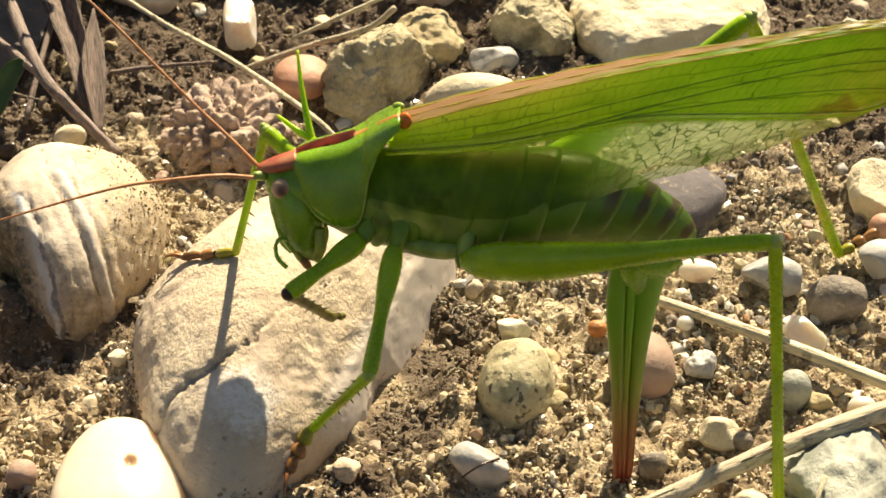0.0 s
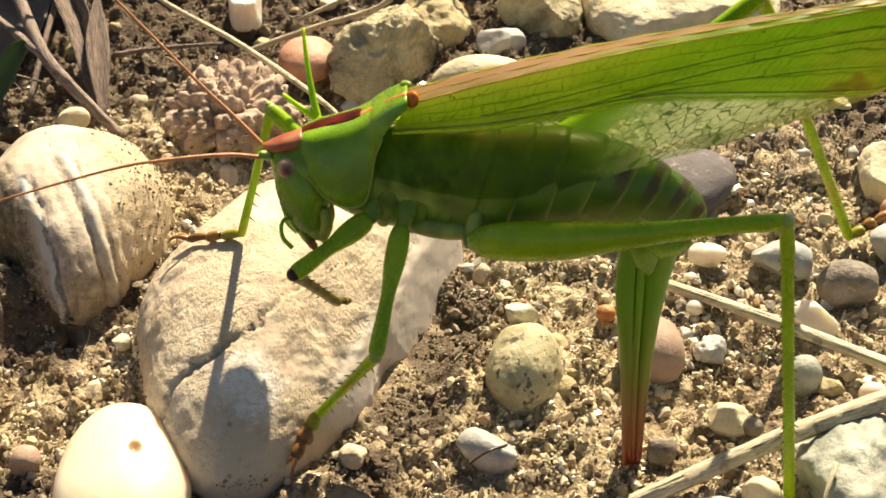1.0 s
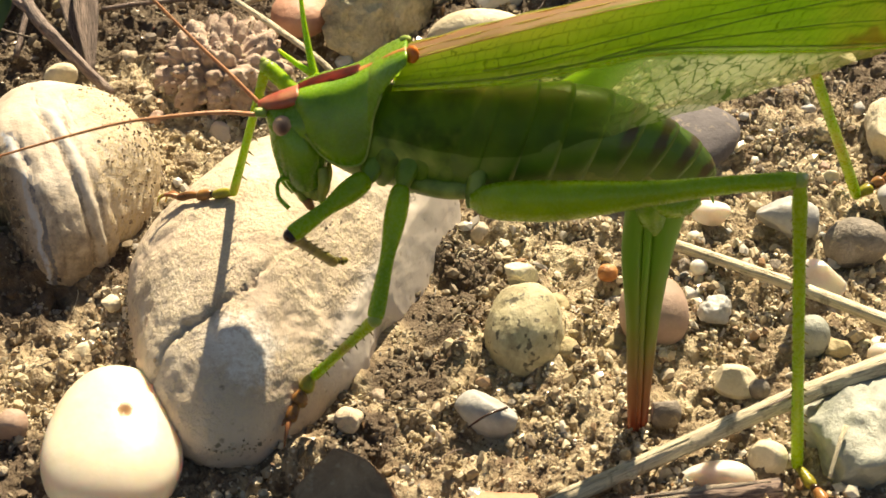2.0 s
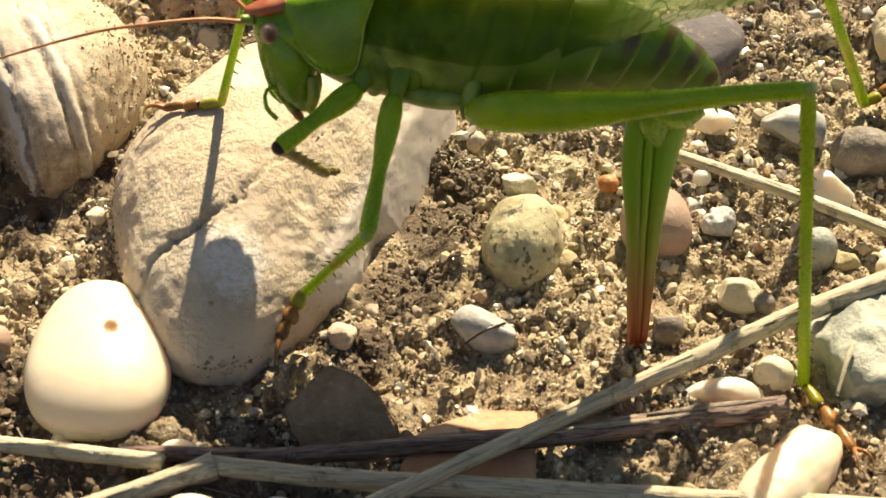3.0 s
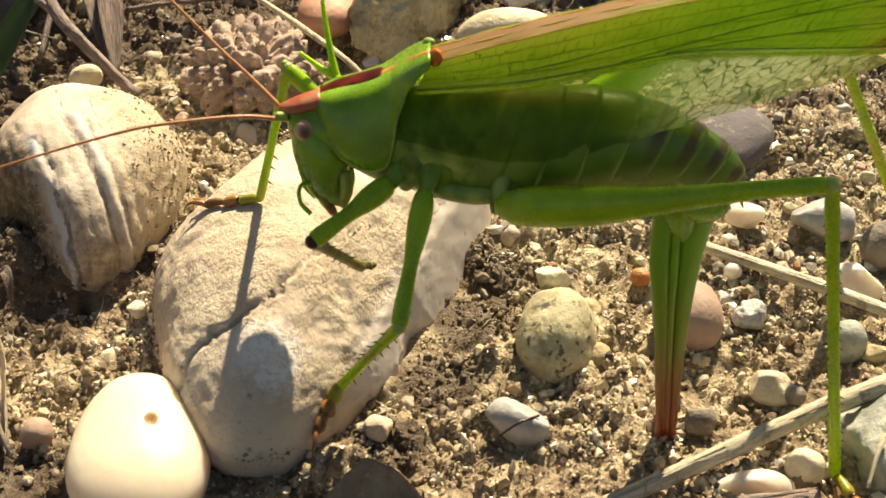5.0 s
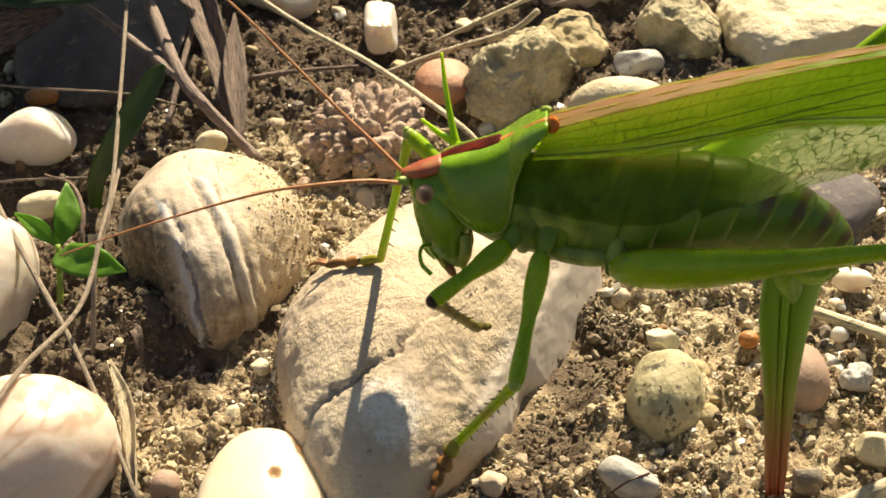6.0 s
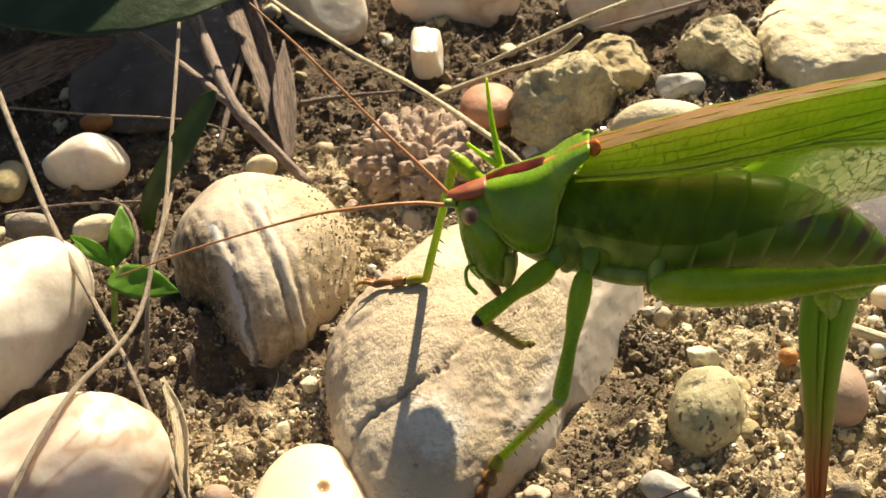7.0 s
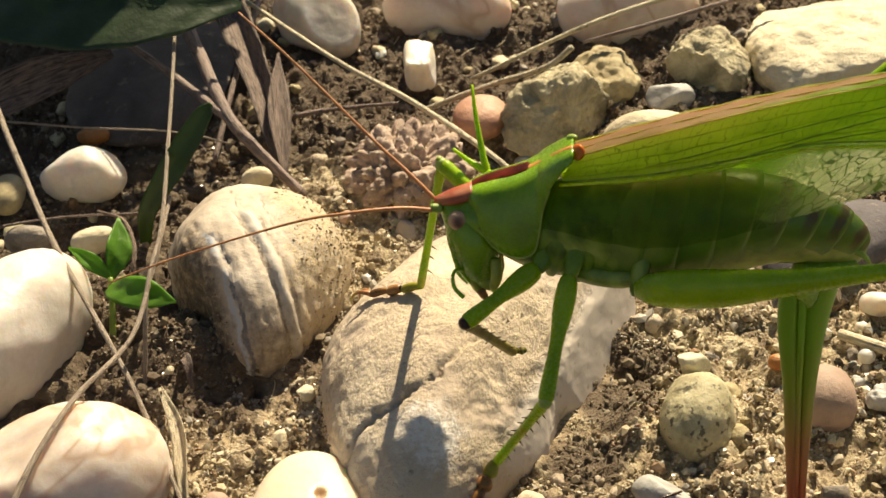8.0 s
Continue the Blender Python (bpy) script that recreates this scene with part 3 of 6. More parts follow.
stone("brownish_stone", "pinkish brown stone at the back", (-17.9, 46.5, 1.0), (6.8, 3.0, 4.0), PINKWHITE, turn=-9, lumps=0.08)
stone("whitish_stone", "whitish rounded stone behind dry stems", (0.9, 46.0, 1.0), (7.3, 4.7, 4.5), PINKWHITE, turn=9, lumps=0.06)
stone("angular_rock", "small angular tan rock on soil", (9.2, 34.4, 1.2), (4.5, 4.4, 3.4), ROCK, turn=8, lumps=0.15, scale=0.5, cuts=5, flat=1.9, level=6, faces=((-0.6, -0.78, 0.12, 2.7), (0.35, -0.42, 0.83, 2.9), (0.9, -0.3, 0.1, 3.6)))
stone("grey_pebble", "small bluish grey pebble among rocks", (4.9, 29.1, 0.7), (2.3, 1.9, 1.5), BLUEGREY, turn=-7, lumps=0.16, cuts=6)
stone("tan_stone", "rounded gritty tan stone among rocks", (-1.5, 32.0, 1.2), (3.5, 4.2, 3.0), TAN, lumps=0.18, scale=0.5, cuts=6, flat=1.7)
stone("red_pebble", "smooth brick-red pebble beside a rock", (-13.3, 25.3, 1.1), (2.7, 2.9, 1.7), RED, turn=9, lumps=0.04)
TUFF = stone("tuff_lump", "pitted brown lump of tuff", (-19.8, 17.4, 0.4), (5.4, 5.8, 3.4), CLOD, turn=-13, lumps=0.16, scale=0.4, level=6, grooves=bubbles)
stone("tan_stone", "pale tan stone behind the cricket", (2.8, 21.2, 0.8), (4.7, 2.2, 3.0), PALE, turn=8, lumps=0.06)
stone("lilac_stone", "smooth lilac-grey stone behind the abdomen", (18.2, 4.8, 0.5), (7.4, 4.0, 2.2), LILAC, turn=38, lumps=0.06, scale=0.3)
stone("cream_pebble", "small cream chip lying on a speckled pebble", (5.3, -13.9, 2.6), (1.5, 1.1, 1.0), PALE, lumps=0.16, cuts=9, level=4)
stone("speckled_pebble", "black-speckled pale green pebble half buried", (5.7, -18.3, 0.7), (3.9, 2.85, 3.3), SPECKLED, turn=82, lumps=0.08, scale=0.4)
stone("pink_pebble", "dull pink round pebble beside the ovipositor", (15.4, -16.3, 0.8), (2.9, 2.6, 2.7), PINK, turn=-90, lumps=0.03)
stone("amber_grit", "tiny bright amber grit on soil", (12.3, -11.3, 0.6), (0.8, 0.7, 0.7), AMBER, lumps=0.15, level=3)
stone("grey_pebble", "small grey pebble beside the ovipositor tip", (15.2, -26.7, 0.4), (1.3, 1.1, 1.2), GREY, lumps=0.08, cuts=3, level=4)
stone("pale_pebble", "small bluish white pebble on sand", (2.7, -26.9, 0.5), (2.5, 1.5, 1.6), BLUEGREY, turn=-28, lumps=0.10, cuts=3)
stone("brown_pebble", "grey-brown round pebble on grit", (31.9, -7.8, 0.7), (2.4, 1.7, 2.0), GREY, turn=4, lumps=0.11, scale=0.5)
stone("white_pebble", "small white angular pebble", (28.5, -12.1, 0.5), (2.1, 1.4, 1.5), WHITE, turn=-33, lumps=0.06, cuts=4)
stone("oval_pebble", "small grey-green oval pebble", (26.8, -18.9, 0.6), (1.4, 1.4, 1.8), GREENGREY, lumps=0.05)
stone("white_pebble", "small white chip of quartz", (21.2, -3.6, 0.4), (1.7, 1.1, 1.0), WHITE, turn=-17, lumps=0.10, cuts=3, level=4)
stone("brown_pebble", "angular whitish grey pebble in soil", (27.2, -4.3, 0.5), (2.7, 1.6, 1.7), BLUEGREY, turn=-17, lumps=0.14, cuts=5)
stone("yellow_pebble", "small yellowish pebble on sand", (20.6, -23.5, 0.4), (1.8, 1.2, 1.2), PALE, turn=-20, lumps=0.10, cuts=3, level=4)
stone("white_pebble", "white quartz pebble beside a dark stem", (18.1, -33.9, 0.4), (2.8, 1.4, 1.8), WHITE, turn=9, lumps=0.05, cuts=2)
stone("cream_pebble", "small cream pebble beside the hind foot", (22.0, -31.5, 0.5), (1.4, 1.1, 1.3), PALE, turn=-19, lumps=0.12, cuts=3, level=4)
stone("pale_stone", "pale tan stone at the edge", (37.8, 7.2, 0.7), (5.0, 2.4, 2.6), PALE, turn=-90, lumps=0.12, cuts=5)
stone("white_pebble", "white sliver of quartz under dry stems", (-17.3, -38.0, 0.3), (1.2, 0.6, 0.8), WHITE, lumps=0.08, level=4)
stone("white_pebble", "white pebble under dry stems", (-15.7, -43.2, 0.2), (2.1, 1.0, 1.3), WHITE, turn=-12, lumps=0.08, level=4)
stone("white_pebble", "tiny white pebble under dry stems", (-10.6, -43.0, 0.3), (1.0, 0.7, 0.9), WHITE, lumps=0.08, level=4)
stone("pink_pebble", "small reddish pebble in soil", (-30.7, -28.0, 0.4), (1.2, 1.2, 1.2), PINK, lumps=0.10, cuts=3, level=4)
stone("grey_pebble", "small grey pebble among straw", (-53.3, 6.8, 0.4), (2.3, 1.1, 1.5), GREY, lumps=0.07, level=4)
stone("tan_pebble", "small tan pebble beside a seedling", (-47.3, 6.7, 0.4), (2.1, 1.1, 1.3), PALE, turn=15, lumps=0.10, level=4)
stone("tan_pebble", "small tan pebble among straw", (-57.0, 14.1, 0.4), (2.3, 1.6, 1.6), TAN, turn=90, lumps=0.10, level=4)
stone("tan_pebble", "small tan pebble in soil", (-33.8, 16.1, 0.5), (1.5, 0.9, 1.2), PALE, turn=21, lumps=0.10, level=4)

stone("orange_pebble", "small dull orange pebble beside a pale stone", (37.3, 1.6, 1.0), (1.3, 1.2, 1.3), RED, lumps=0.08, level=4)
stone("blue_grey_pebble", "bluish grey pebble beside the hind foot", (36.4, -1.9, 0.5), (2.0, 1.7, 1.5), BLUEGREY, turn=20, lumps=0.12, cuts=4)
stone("amber_husk", "glossy orange-brown seed husk on dark soil", (-50.8, 23.4, 0.9), (1.6, 0.9, 0.8), AMBER, turn=10, lumps=0.2, level=3)
stone("lilac_pebble", "tiny lilac-grey pebble on sand", (22.3, -24.3, 0.4), (0.8, 0.7, 0.7), GREY, lumps=0.06, level=3)
stone("cream_pebble", "small cream chip beside the big stone", (-19.5, -26.3, 0.5), (0.9, 0.7, 0.8), PALE, lumps=0.2, cuts=4, level=3)
stone("cream_pebble", "small cream crumb beside the big stone", (-20.9, -22.4, 0.4), (1.0, 0.8, 0.7), PALE, lumps=0.25, cuts=3, level=3)
stone("yellow_pebble", "small yellow crumb of stone on soil", (-25.5, -14.6, 0.4), (0.9, 0.8, 0.7), PALE, lumps=0.25, cuts=4, level=3)
stone("white_pebble", "small white pebble on sandy soil", (31.8, -20.6, 0.4), (1.1, 0.8, 0.9), WHITE, lumps=0.08, level=4)
stone("white_pebble", "small white pebble on gritty soil", (19.4, -10.4, 0.4), (0.7, 0.6, 0.6), WHITE, lumps=0.08, level=3)
stone("grey_pebble", "small rough grey pebble on sand", (19.9, -15.4, 0.4), (1.3, 1.1, 1.0), BLUEGREY, lumps=0.4, scale=0.8, cuts=4, level=4)


def shard(name, label, at, outline, thick, material, rx=0, ry=0, rz=0):
    """A flat broken flake: a bevelled slab with an angular outline."""
    bm = bmesh.new()
    low = [bm.verts.new((x, y, -thick / 2)) for x, y in outline]
    f = bm.faces.new(low)
    up = bmesh.ops.extrude_face_region(bm, geom=[f])
    vs = [v for v in up["geom"] if isinstance(v, bmesh.types.BMVert)]
    for v in vs:
        v.co.z += thick
    bmesh.ops.bevel(bm, geom=bm.edges[:], offset=thick * 0.22, segments=2, affect="EDGES")
    bmesh.ops.triangulate(bm, faces=bm.faces[:])
    bmesh.ops.subdivide_edges(bm, edges=bm.edges[:], cuts=3, use_grid_fill=True)
    for v in bm.verts:
        v.co += Vector((1, 1, 1.2)) * noise.noise(v.co * 0.8) * 0.10 * thick + v.co.normalized() * noise.noise(v.co * 1.7) * 0.10
    ob = part(name, bm, material, smooth=False)
    ob.matrix_world = pose(at[0] * MM, at[1] * MM, at[2] * MM, rx, ry, rz)
    return tagged(ob, label, "stone flake")


shard("stone_flake", "thin dark brown stone flake leaning in soil", (-6.6, -36.0, 1.6), ((-3.9, 0.6), (-2.4, 2.0), (-0.8, 3.3), (1.3, 2.3), (2.4, 1.0), (3.5, -1.2), (3.4, -3.4), (-2.1, -3.4), (-3.4, -1.0)), 0.7, FLAKE, rx=47, ry=-5)
shard("clay_flake", "flat orange clay flake under dry stems", (1.6, -38.2, 0.55), ((-4.6, -2.0), (-3.0, 1.6), (0.8, 3.5), (4.4, 3.5), (4.0, -3.6), (-4.4, -3.6)), 0.8, CLAY, rx=-4, ry=2)


# ---- the ground: one sheet, fine where the camera passes, reaching far out; soil is heaped round each bedded stone ----
STEP = 0.5
GX, GY = np.meshgrid(np.arange(-80, 60, STEP), np.arange(-60, 75, STEP))
HEAP, BARE = np.zeros_like(GX), np.ones_like(GX)
for bx, by, ba, bb, turn in BEDDED:
    dx, dy = GX - bx, GY - by
    ex, ey = dx * math.cos(turn) + dy * math.sin(turn), dy * math.cos(turn) - dx * math.sin(turn)
    mean = math.sqrt(ba * bb)
    rho = np.hypot(ex / ba, ey / bb)
    HEAP = np.maximum(HEAP, min(0.22 + 0.10 * mean, 0.95) * np.exp(-((rho - 0.97) * mean / (0.5 + 0.10 * mean)) ** 2))
    BARE = np.minimum(BARE, np.clip((rho - 0.55) / 0.4, 0.15, 1))


def relief(x, y):
    """The soil's height in mm."""
    v = Vector((x * 0.045, y * 0.045, 3.1))
    h = noise.fractal(v, 0.9, 2.0, 3) * 1.5
    h += noise.fractal(Vector((x * 0.2, y * 0.2, 6.3)), 0.8, 2.1, 3) * 0.95
    h += noise.fractal(v * 9 + Vector((5, 2, 1)), 0.8, 2.1, 3) * 0.5
    lump = noise.voronoi(Vector((x * 0.62, y * 0.62, 9)))[0][0]
    h += (0.42 - lump) * 0.9
    lump = noise.voronoi(Vector((x * 1.5, y * 1.5, 2)))[0][0]
    h += (0.42 - lump) * 0.62 + noise.noise(Vector((x * 2.4, y * 2.4, 4))) * 0.26
    if -79 < x < 58 and -59 < y < 73:
        i, j = int((y + 60) / STEP), int((x + 80) / STEP)
        h = h * BARE[i, j] + HEAP[i, j] * (0.75 + 0.7 * noise.noise(Vector((x * 0.5, y * 0.5, 1))))
    h += 3.0 * math.exp(-((x + 36.5) / 4.5) ** 2 - ((y + 8.5) / 4.5) ** 2) if abs(x + 36) < 15 and abs(y + 8) < 15 else 0     # soil heaped against a stone
    return h - 0.55


def ground():
    def ticks(lo, hi, fine):
        mid = list(np.arange(lo, hi, fine))
        out, d, x = [], fine, hi
        while x < 3.0e5:
            out.append(x)
            d *= 1.35
            x += d
        low, d, x = [], fine, lo
        while x > -3.0e5:
            d *= 1.35
            x -= d
            low.append(x)
        return low[::-1] + mid + out
    xs, ys = ticks(-66, 44, 0.28), ticks(-50, 58, 0.32)
    verts = []
    for y in ys:
        for x in xs:
            far = max(abs(x), abs(y))
            z = relief(x, y) if far < 400 else -0.5
            verts.append((x * MM, y * MM, z * MM))
    w = len(xs)
    faces = [(j * w + i, j * w + i + 1, (j + 1) * w + i + 1, (j + 1) * w + i) for j in range(len(ys) - 1) for i in range(w - 1)]
    me = bpy.data.meshes.new("ground")
    me.from_pydata(verts, [], faces)
    me.polygons.foreach_set("use_smooth", [True] * len(faces))
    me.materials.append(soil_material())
    tagged(new("ground", me), "dry sandy brown soil with grit", "ground", kind="structure")


ground()

# ---- dry stems ----
def stem(name, label, points, r0, r1, material, flute=0.07, n=12, nodes=(), category="dry stem"):
    bm = loft([(*p, r0 + (r1 - r0) * i / (len(points) - 1), (r0 + (r1 - r0) * i / (len(points) - 1)) * 0.9) for i, p in enumerate(points)],
              8, n, side=(0.31, 0.2, 1), flute=flute, rough=0.16, seed=points[0][0])
    return tagged(part(name, bm, material), label, category)


stem("dry_stalk", "thick pale grey dry stalk lying across the soil", ((-7.5, -46.0, 2.2), (2.5, -40.2, 2.4), (11.9, -34.2, 2.0), (21.0, -29.1, 2.3), (25.7, -27.2, 3.0), (32.8, -24.0, 3.2), (44, -19.0, 2.6)), 0.55, 0.85, STRAW)
stem("dark_stalk", "dark reddish brown dead stalk lying on soil", ((-21.0, -38.6, 0.9), (-11.8, -39.2, 1.0), (-2.1, -38.8, 1.5), (8.0, -37.6, 1.3), (15.4, -36.4, 1.3), (22.3, -35.2, 1.2)), 0.45, 0.85, STEM_DARK, flute=0.10)
def strip(parent, name, label, points, r, material):
    """A thin strip of bark or a knot that belongs to a stalk."""
    return part(name, loft([(*p, r * (0.3 if i in (0, len(points) - 1) else 1), r * 0.5) for i, p in enumerate(points)], 6, 8, side=(0.3, 1, 0.2), rough=0.3, seed=points[0][0]), material, parent, label)


STALK, DARK = (next(o for o in bpy.data.objects if o.name == k) for k in ("dry_stalk", "dark_stalk"))
strip(DARK, "bark_strip", "pale strip of peeling bark", ((4.0, -38.35, 1.85), (8.0, -37.75, 1.95), (12.4, -37.1, 1.98), (16.5, -36.35, 1.98)), 0.18, STRAW)
strip(DARK, "bark_strip", "pale strip of peeling bark", ((13.0, -36.6, 2.05), (17.2, -35.85, 2.05), (21.6, -35.15, 1.95)), 0.22, STRAW_DULL)
strip(DARK, "bark_strip", "dark strip of bark", ((-9.0, -39.3, 1.45), (-4.0, -39.2, 1.9), (1.0, -38.8, 2.0)), 0.16, STEM_DARK)
strip(DARK, "knot", "dark knot of the stalk", ((-10.6, -39.3, 1.2), (-9.9, -39.25, 1.35), (-9.2, -39.25, 1.3)), 0.55, STEM_DARK)
strip(STALK, "fibre_strip", "pale split fibre", ((6.5, -37.6, 2.85), (11.9, -34.3, 2.62), (16.4, -31.7, 2.72)), 0.14, STRAW_PALE)
strip(STALK, "fibre_strip", "dark split along the stalk", ((20.5, -29.6, 2.85), (25.7, -27.4, 3.62), (31.5, -24.7, 3.82)), 0.10, TWIG)
strip(STALK, "node", "swollen joint of the stalk", ((11.0, -34.8, 2.05), (12.0, -34.2, 2.05), (13.0, -33.6, 2.1)), 0.78, STRAW)
stem("dry_straw", "pale yellow straw stem lying on soil", ((-36, -36.9, 1.0), (-24.4, -38.8, 1.1), (-18.0, -40.0, 1.4)), 0.5, 0.55, STRAW_PALE)
stem("dry_stalk", "grey-brown dry stalk lying on soil", ((-15.2, -40.5, 1.7), (-6.3, -41.6, 1.5), (4.2, -42.6, 1.6), (18.3, -43.4, 1.2), (33, -44.4, 1.2)), 0.62, 0.75, STRAW)
stem("split_stalk", "frayed end of a grey dry stalk", ((-25.8, -44.6, 0.7), (-19.7, -42.2, 1.0), (-14.6, -40.6, 1.7)), 0.5, 0.8, STRAW, flute=0.15)
stem("grooved_stem", "grooved pale grass stem behind the hind shin", ((17.4, -8.1, 0.9), (26.1, -13.7, 1.3), (34.2, -19.3, 1.5), (42, -24, 1.4)), 0.42, 0.5, STRAW_PALE, flute=0.16, n=14)
stem("dry_straw", "thin pale straw leaning over stones", ((-40.5, 44.5, 5.2), (-36.7, 40.6, 5.0), (-27.2, 30.4, 4.5), (-18.9, 22.7, 4.2), (-10.9, 14.4, 3.2), (-8.4, 11.5, 1.4)), 0.20, 0.28, STRAW_PALE, flute=0.05)
stem("dry_straw", "thin pale straw leaning on a rock", ((-19.1, 26.9, 1.0), (-12.9, 28.5, 2.6), (-7.2, 30.0, 3.7), (-4.5, 30.6, 5.6)), 0.24, 0.3, STRAW, flute=0.05)
stem("dry_straw", "pale straw in front of a whitish stone", ((-14.5, 31.6, 1.6), (-2.5, 36.3, 5.0), (7.6, 41.6, 5.5), (14, 45, 5)), 0.2, 0.3, STRAW_PALE, flute=0.05)
stem("thin_twig", "thin dark twig among stones", ((-3.5, 32.8, 4.8), (5.2, 36.6, 5.2), (11.5, 40.3, 5.0), (16, 43, 4)), 0.18, 0.28, TWIG, flute=0.05)
stem("dead_twig", "bent purple-grey dead twig", ((-49, 48, 10), (-45.1, 39.6, 8.0), (-40.8, 29.7, 6.5), (-36.8, 20.6, 5.0), (-33.8, 17.0, 3.5), (-29.0, 13.2, 0.6)), 0.85, 0.42, TWIG, flute=0.10)
stem("dead_twig", "straight brown dead twig", ((-52.2, 36.3, 6.0), (-44.5, 28.0, 6.0), (-36.6, 20.0, 4.8)), 0.34, 0.42, TWIG, flute=0.08)
stem("grass_straw", "upright thin beige grass straw", ((-44, 40, 10.5), (-43.5, 35.9, 10.0), (-41.6, 22.3, 9.0), (-40.1, 10.3, 8.0), (-38.9, -0.5, 7.0), (-38.8, -8.6, 6.0), (-38.9, -13.5, 0.0)), 0.17, 0.22, STRAW_DULL, flute=0.04)
stem("grass_hair", "hair-thin dry grass fibre", ((-70, 20.8, 4.8), (-59.4, 19.9, 5.0), (-50.4, 18.5, 5.0), (-41.0, 17.4, 5.0), (-36, 17, 3.9)), 0.12, 0.1, STRAW_DULL, flute=0.0, n=6)
stem("grass_straw", "long pale grass straw arching to the soil", ((-62, 30, 7.5), (-58.5, 20.1, 7.0), (-52.9, 8.2, 6.4), (-48.5, -0.8, 6.0), (-43.7, -9.0, 5.0), (-38.4, -17.9, 3.4), (-32.2, -30.1, 0.4)), 0.36, 0.20, STRAW_DULL, flute=0.05)
stem("grass_straw", "brown grass straw leaning over white stones", ((-39.6, 6.5, 5.2), (-38.9, -5.5, 6.0), (-39.0, -14.6, 6.0), (-41.4, -24.2, 7.6), (-43.6, -32.9, 6.6), (-45, -41, 3)), 0.18, 0.30, STRAW_DULL, flute=0.05)
stem("thin_twig", "thin leaning brown twig", ((-36.9, 44, 4.5), (-37.2, 37.2, 4.0), (-37.6, 28.0, 3.0), (-38.3, 19.4, 0.4)), 0.35, 0.28, TWIG)
stem("thin_twig", "thin brown twig lying on grit", ((-31.4, 26.0, 1.2), (-27.1, 26.5, 1.6), (-21.4, 28.0, 1.2)), 0.25, 0.15, TWIG)
stem("thin_twig", "thin dark root fibre on soil", ((-62, 5.6, 1.2), (-55.8, 6.9, 1.9), (-49.4, 8.4, 1.9), (-42.0, 10.4, 0.8)), 0.16, 0.12, TWIG, n=6)
stem("black_fibre", "short black fibre lying on a pale pebble", ((1.3, -29.4, 1.5), (2.7, -28.6, 2.0), (4.1, -27.6, 1.7)), 0.08, 0.11, BLACK, n=6, flute=0)


stem("straw_sliver", "short pale straw sliver lying on a stone", ((27.0, -31.5, 3.55), (26.2, -33.4, 3.5), (25.4, -35.4, 2.6)), 0.22, 0.14, STRAW_PALE, n=8)
stem("black_curl", "thin black curled dry leaf over the seedling", ((-46.3, 6.2, 4.0), (-43.6, 4.4, 4.2), (-42.2, 1.6, 3.6), (-42.0, -0.6, 2.4), (-42.2, -2.4, -0.6)), 0.12, 0.34, STEM_DARK, n=8)


def blade(points, widths, fold=0.25, across=8, steps=8, twist=0.0, face=(0, -0.6, 0.8), wave=0.05):
    """A leaf blade along points, widths at each, folded along its midrib; a thin solid."""
    bm = bmesh.new()
    uv = bm.loops.layers.uv.verify()
    rows = spline([(*p, w) for p, w in zip(points, widths)], steps)
    grid = [[], []]
    for i, r in enumerate(rows):
        tan = Vector(rows[min(i + 1, len(rows) - 1)][:3] - rows[max(i - 1, 0)][:3]).normalized()
        side = tan.cross(Vector(face)).normalized()
        side = Matrix.Rotation(twist * i / len(rows), 3, tan) @ side
        nor = side.cross(tan)
        for layer, lift in enumerate((0.07, -0.07)):
            row = []
            for k in range(across + 1):
                s = 2 * k / across - 1
                c = Vector(r[:3]) + side * s * max(r[3], 0.03) + nor * (abs(s) * fold * r[3] + lift * (1 - s * s * 0.9) + wave * r[3] * math.sin(i * 1.3 + s * 4))
                row.append(bm.verts.new(c))
            grid[layer].append(row)
    for layer in (0, 1):
        g = grid[layer]
        for i in range(len(g) - 1):
            for k in range(across):
                f = bm.faces.new((g[i][k], g[i][k + 1], g[i + 1][k + 1], g[i + 1][k]))
                for lp, (du, dv) in zip(f.loops, ((0, 0), (1, 0), (1, 1), (0, 1))):
                    lp[uv].uv = ((k + du) / across, (i + dv) / steps)
    a, b = grid
    for i in range(len(a) - 1):
        for k in (0, across):
            bm.faces.new((a[i][k], a[i + 1][k], b[i + 1][k], b[i][k]))
    for i in (0, len(a) - 1):
        for k in range(across):
            bm.faces.new((a[i][k], a[i][k + 1], b[i][k + 1], b[i][k]))
    return bm


tagged(part("dry_leaf", blade(((-43, 49, 7), (-40.4, 43.1, 6.0), (-37.4, 35.5, 5.0), (-34.5, 28.1, 3.5), (-33.0, 22.0, 2.2), (-32.2, 18.4, 0.8)), (1.2, 1.5, 1.7, 1.4, 0.8, 0.15), 0.7, twist=0.5, wave=0.03), DRYLEAF),
       "withered brown curled grass leaf", "dry leaf")
tagged(part("dry_leaf", blade(((-33.3, 31.4, 5.0), (-32.4, 23.7, 3.0), (-31.2, 16.4, 0.6)), (0.1, 1.1, 0.3), 0.6, twist=-0.4), DRYLEAF),
       "small pale withered leaf tip", "dry leaf")
tagged(part("dry_leaf", blade(((-37.4, -14.2, 0.6), (-34.6, -20.4, 1.3), (-33.4, -25.0, 0.8), (-32.6, -29.0, 0.5)), (0.2, 0.7, 0.8, 0.2), 0.6, twist=1.2), STRAW),
       "frayed pale dry grass wisp on soil", "dry leaf")
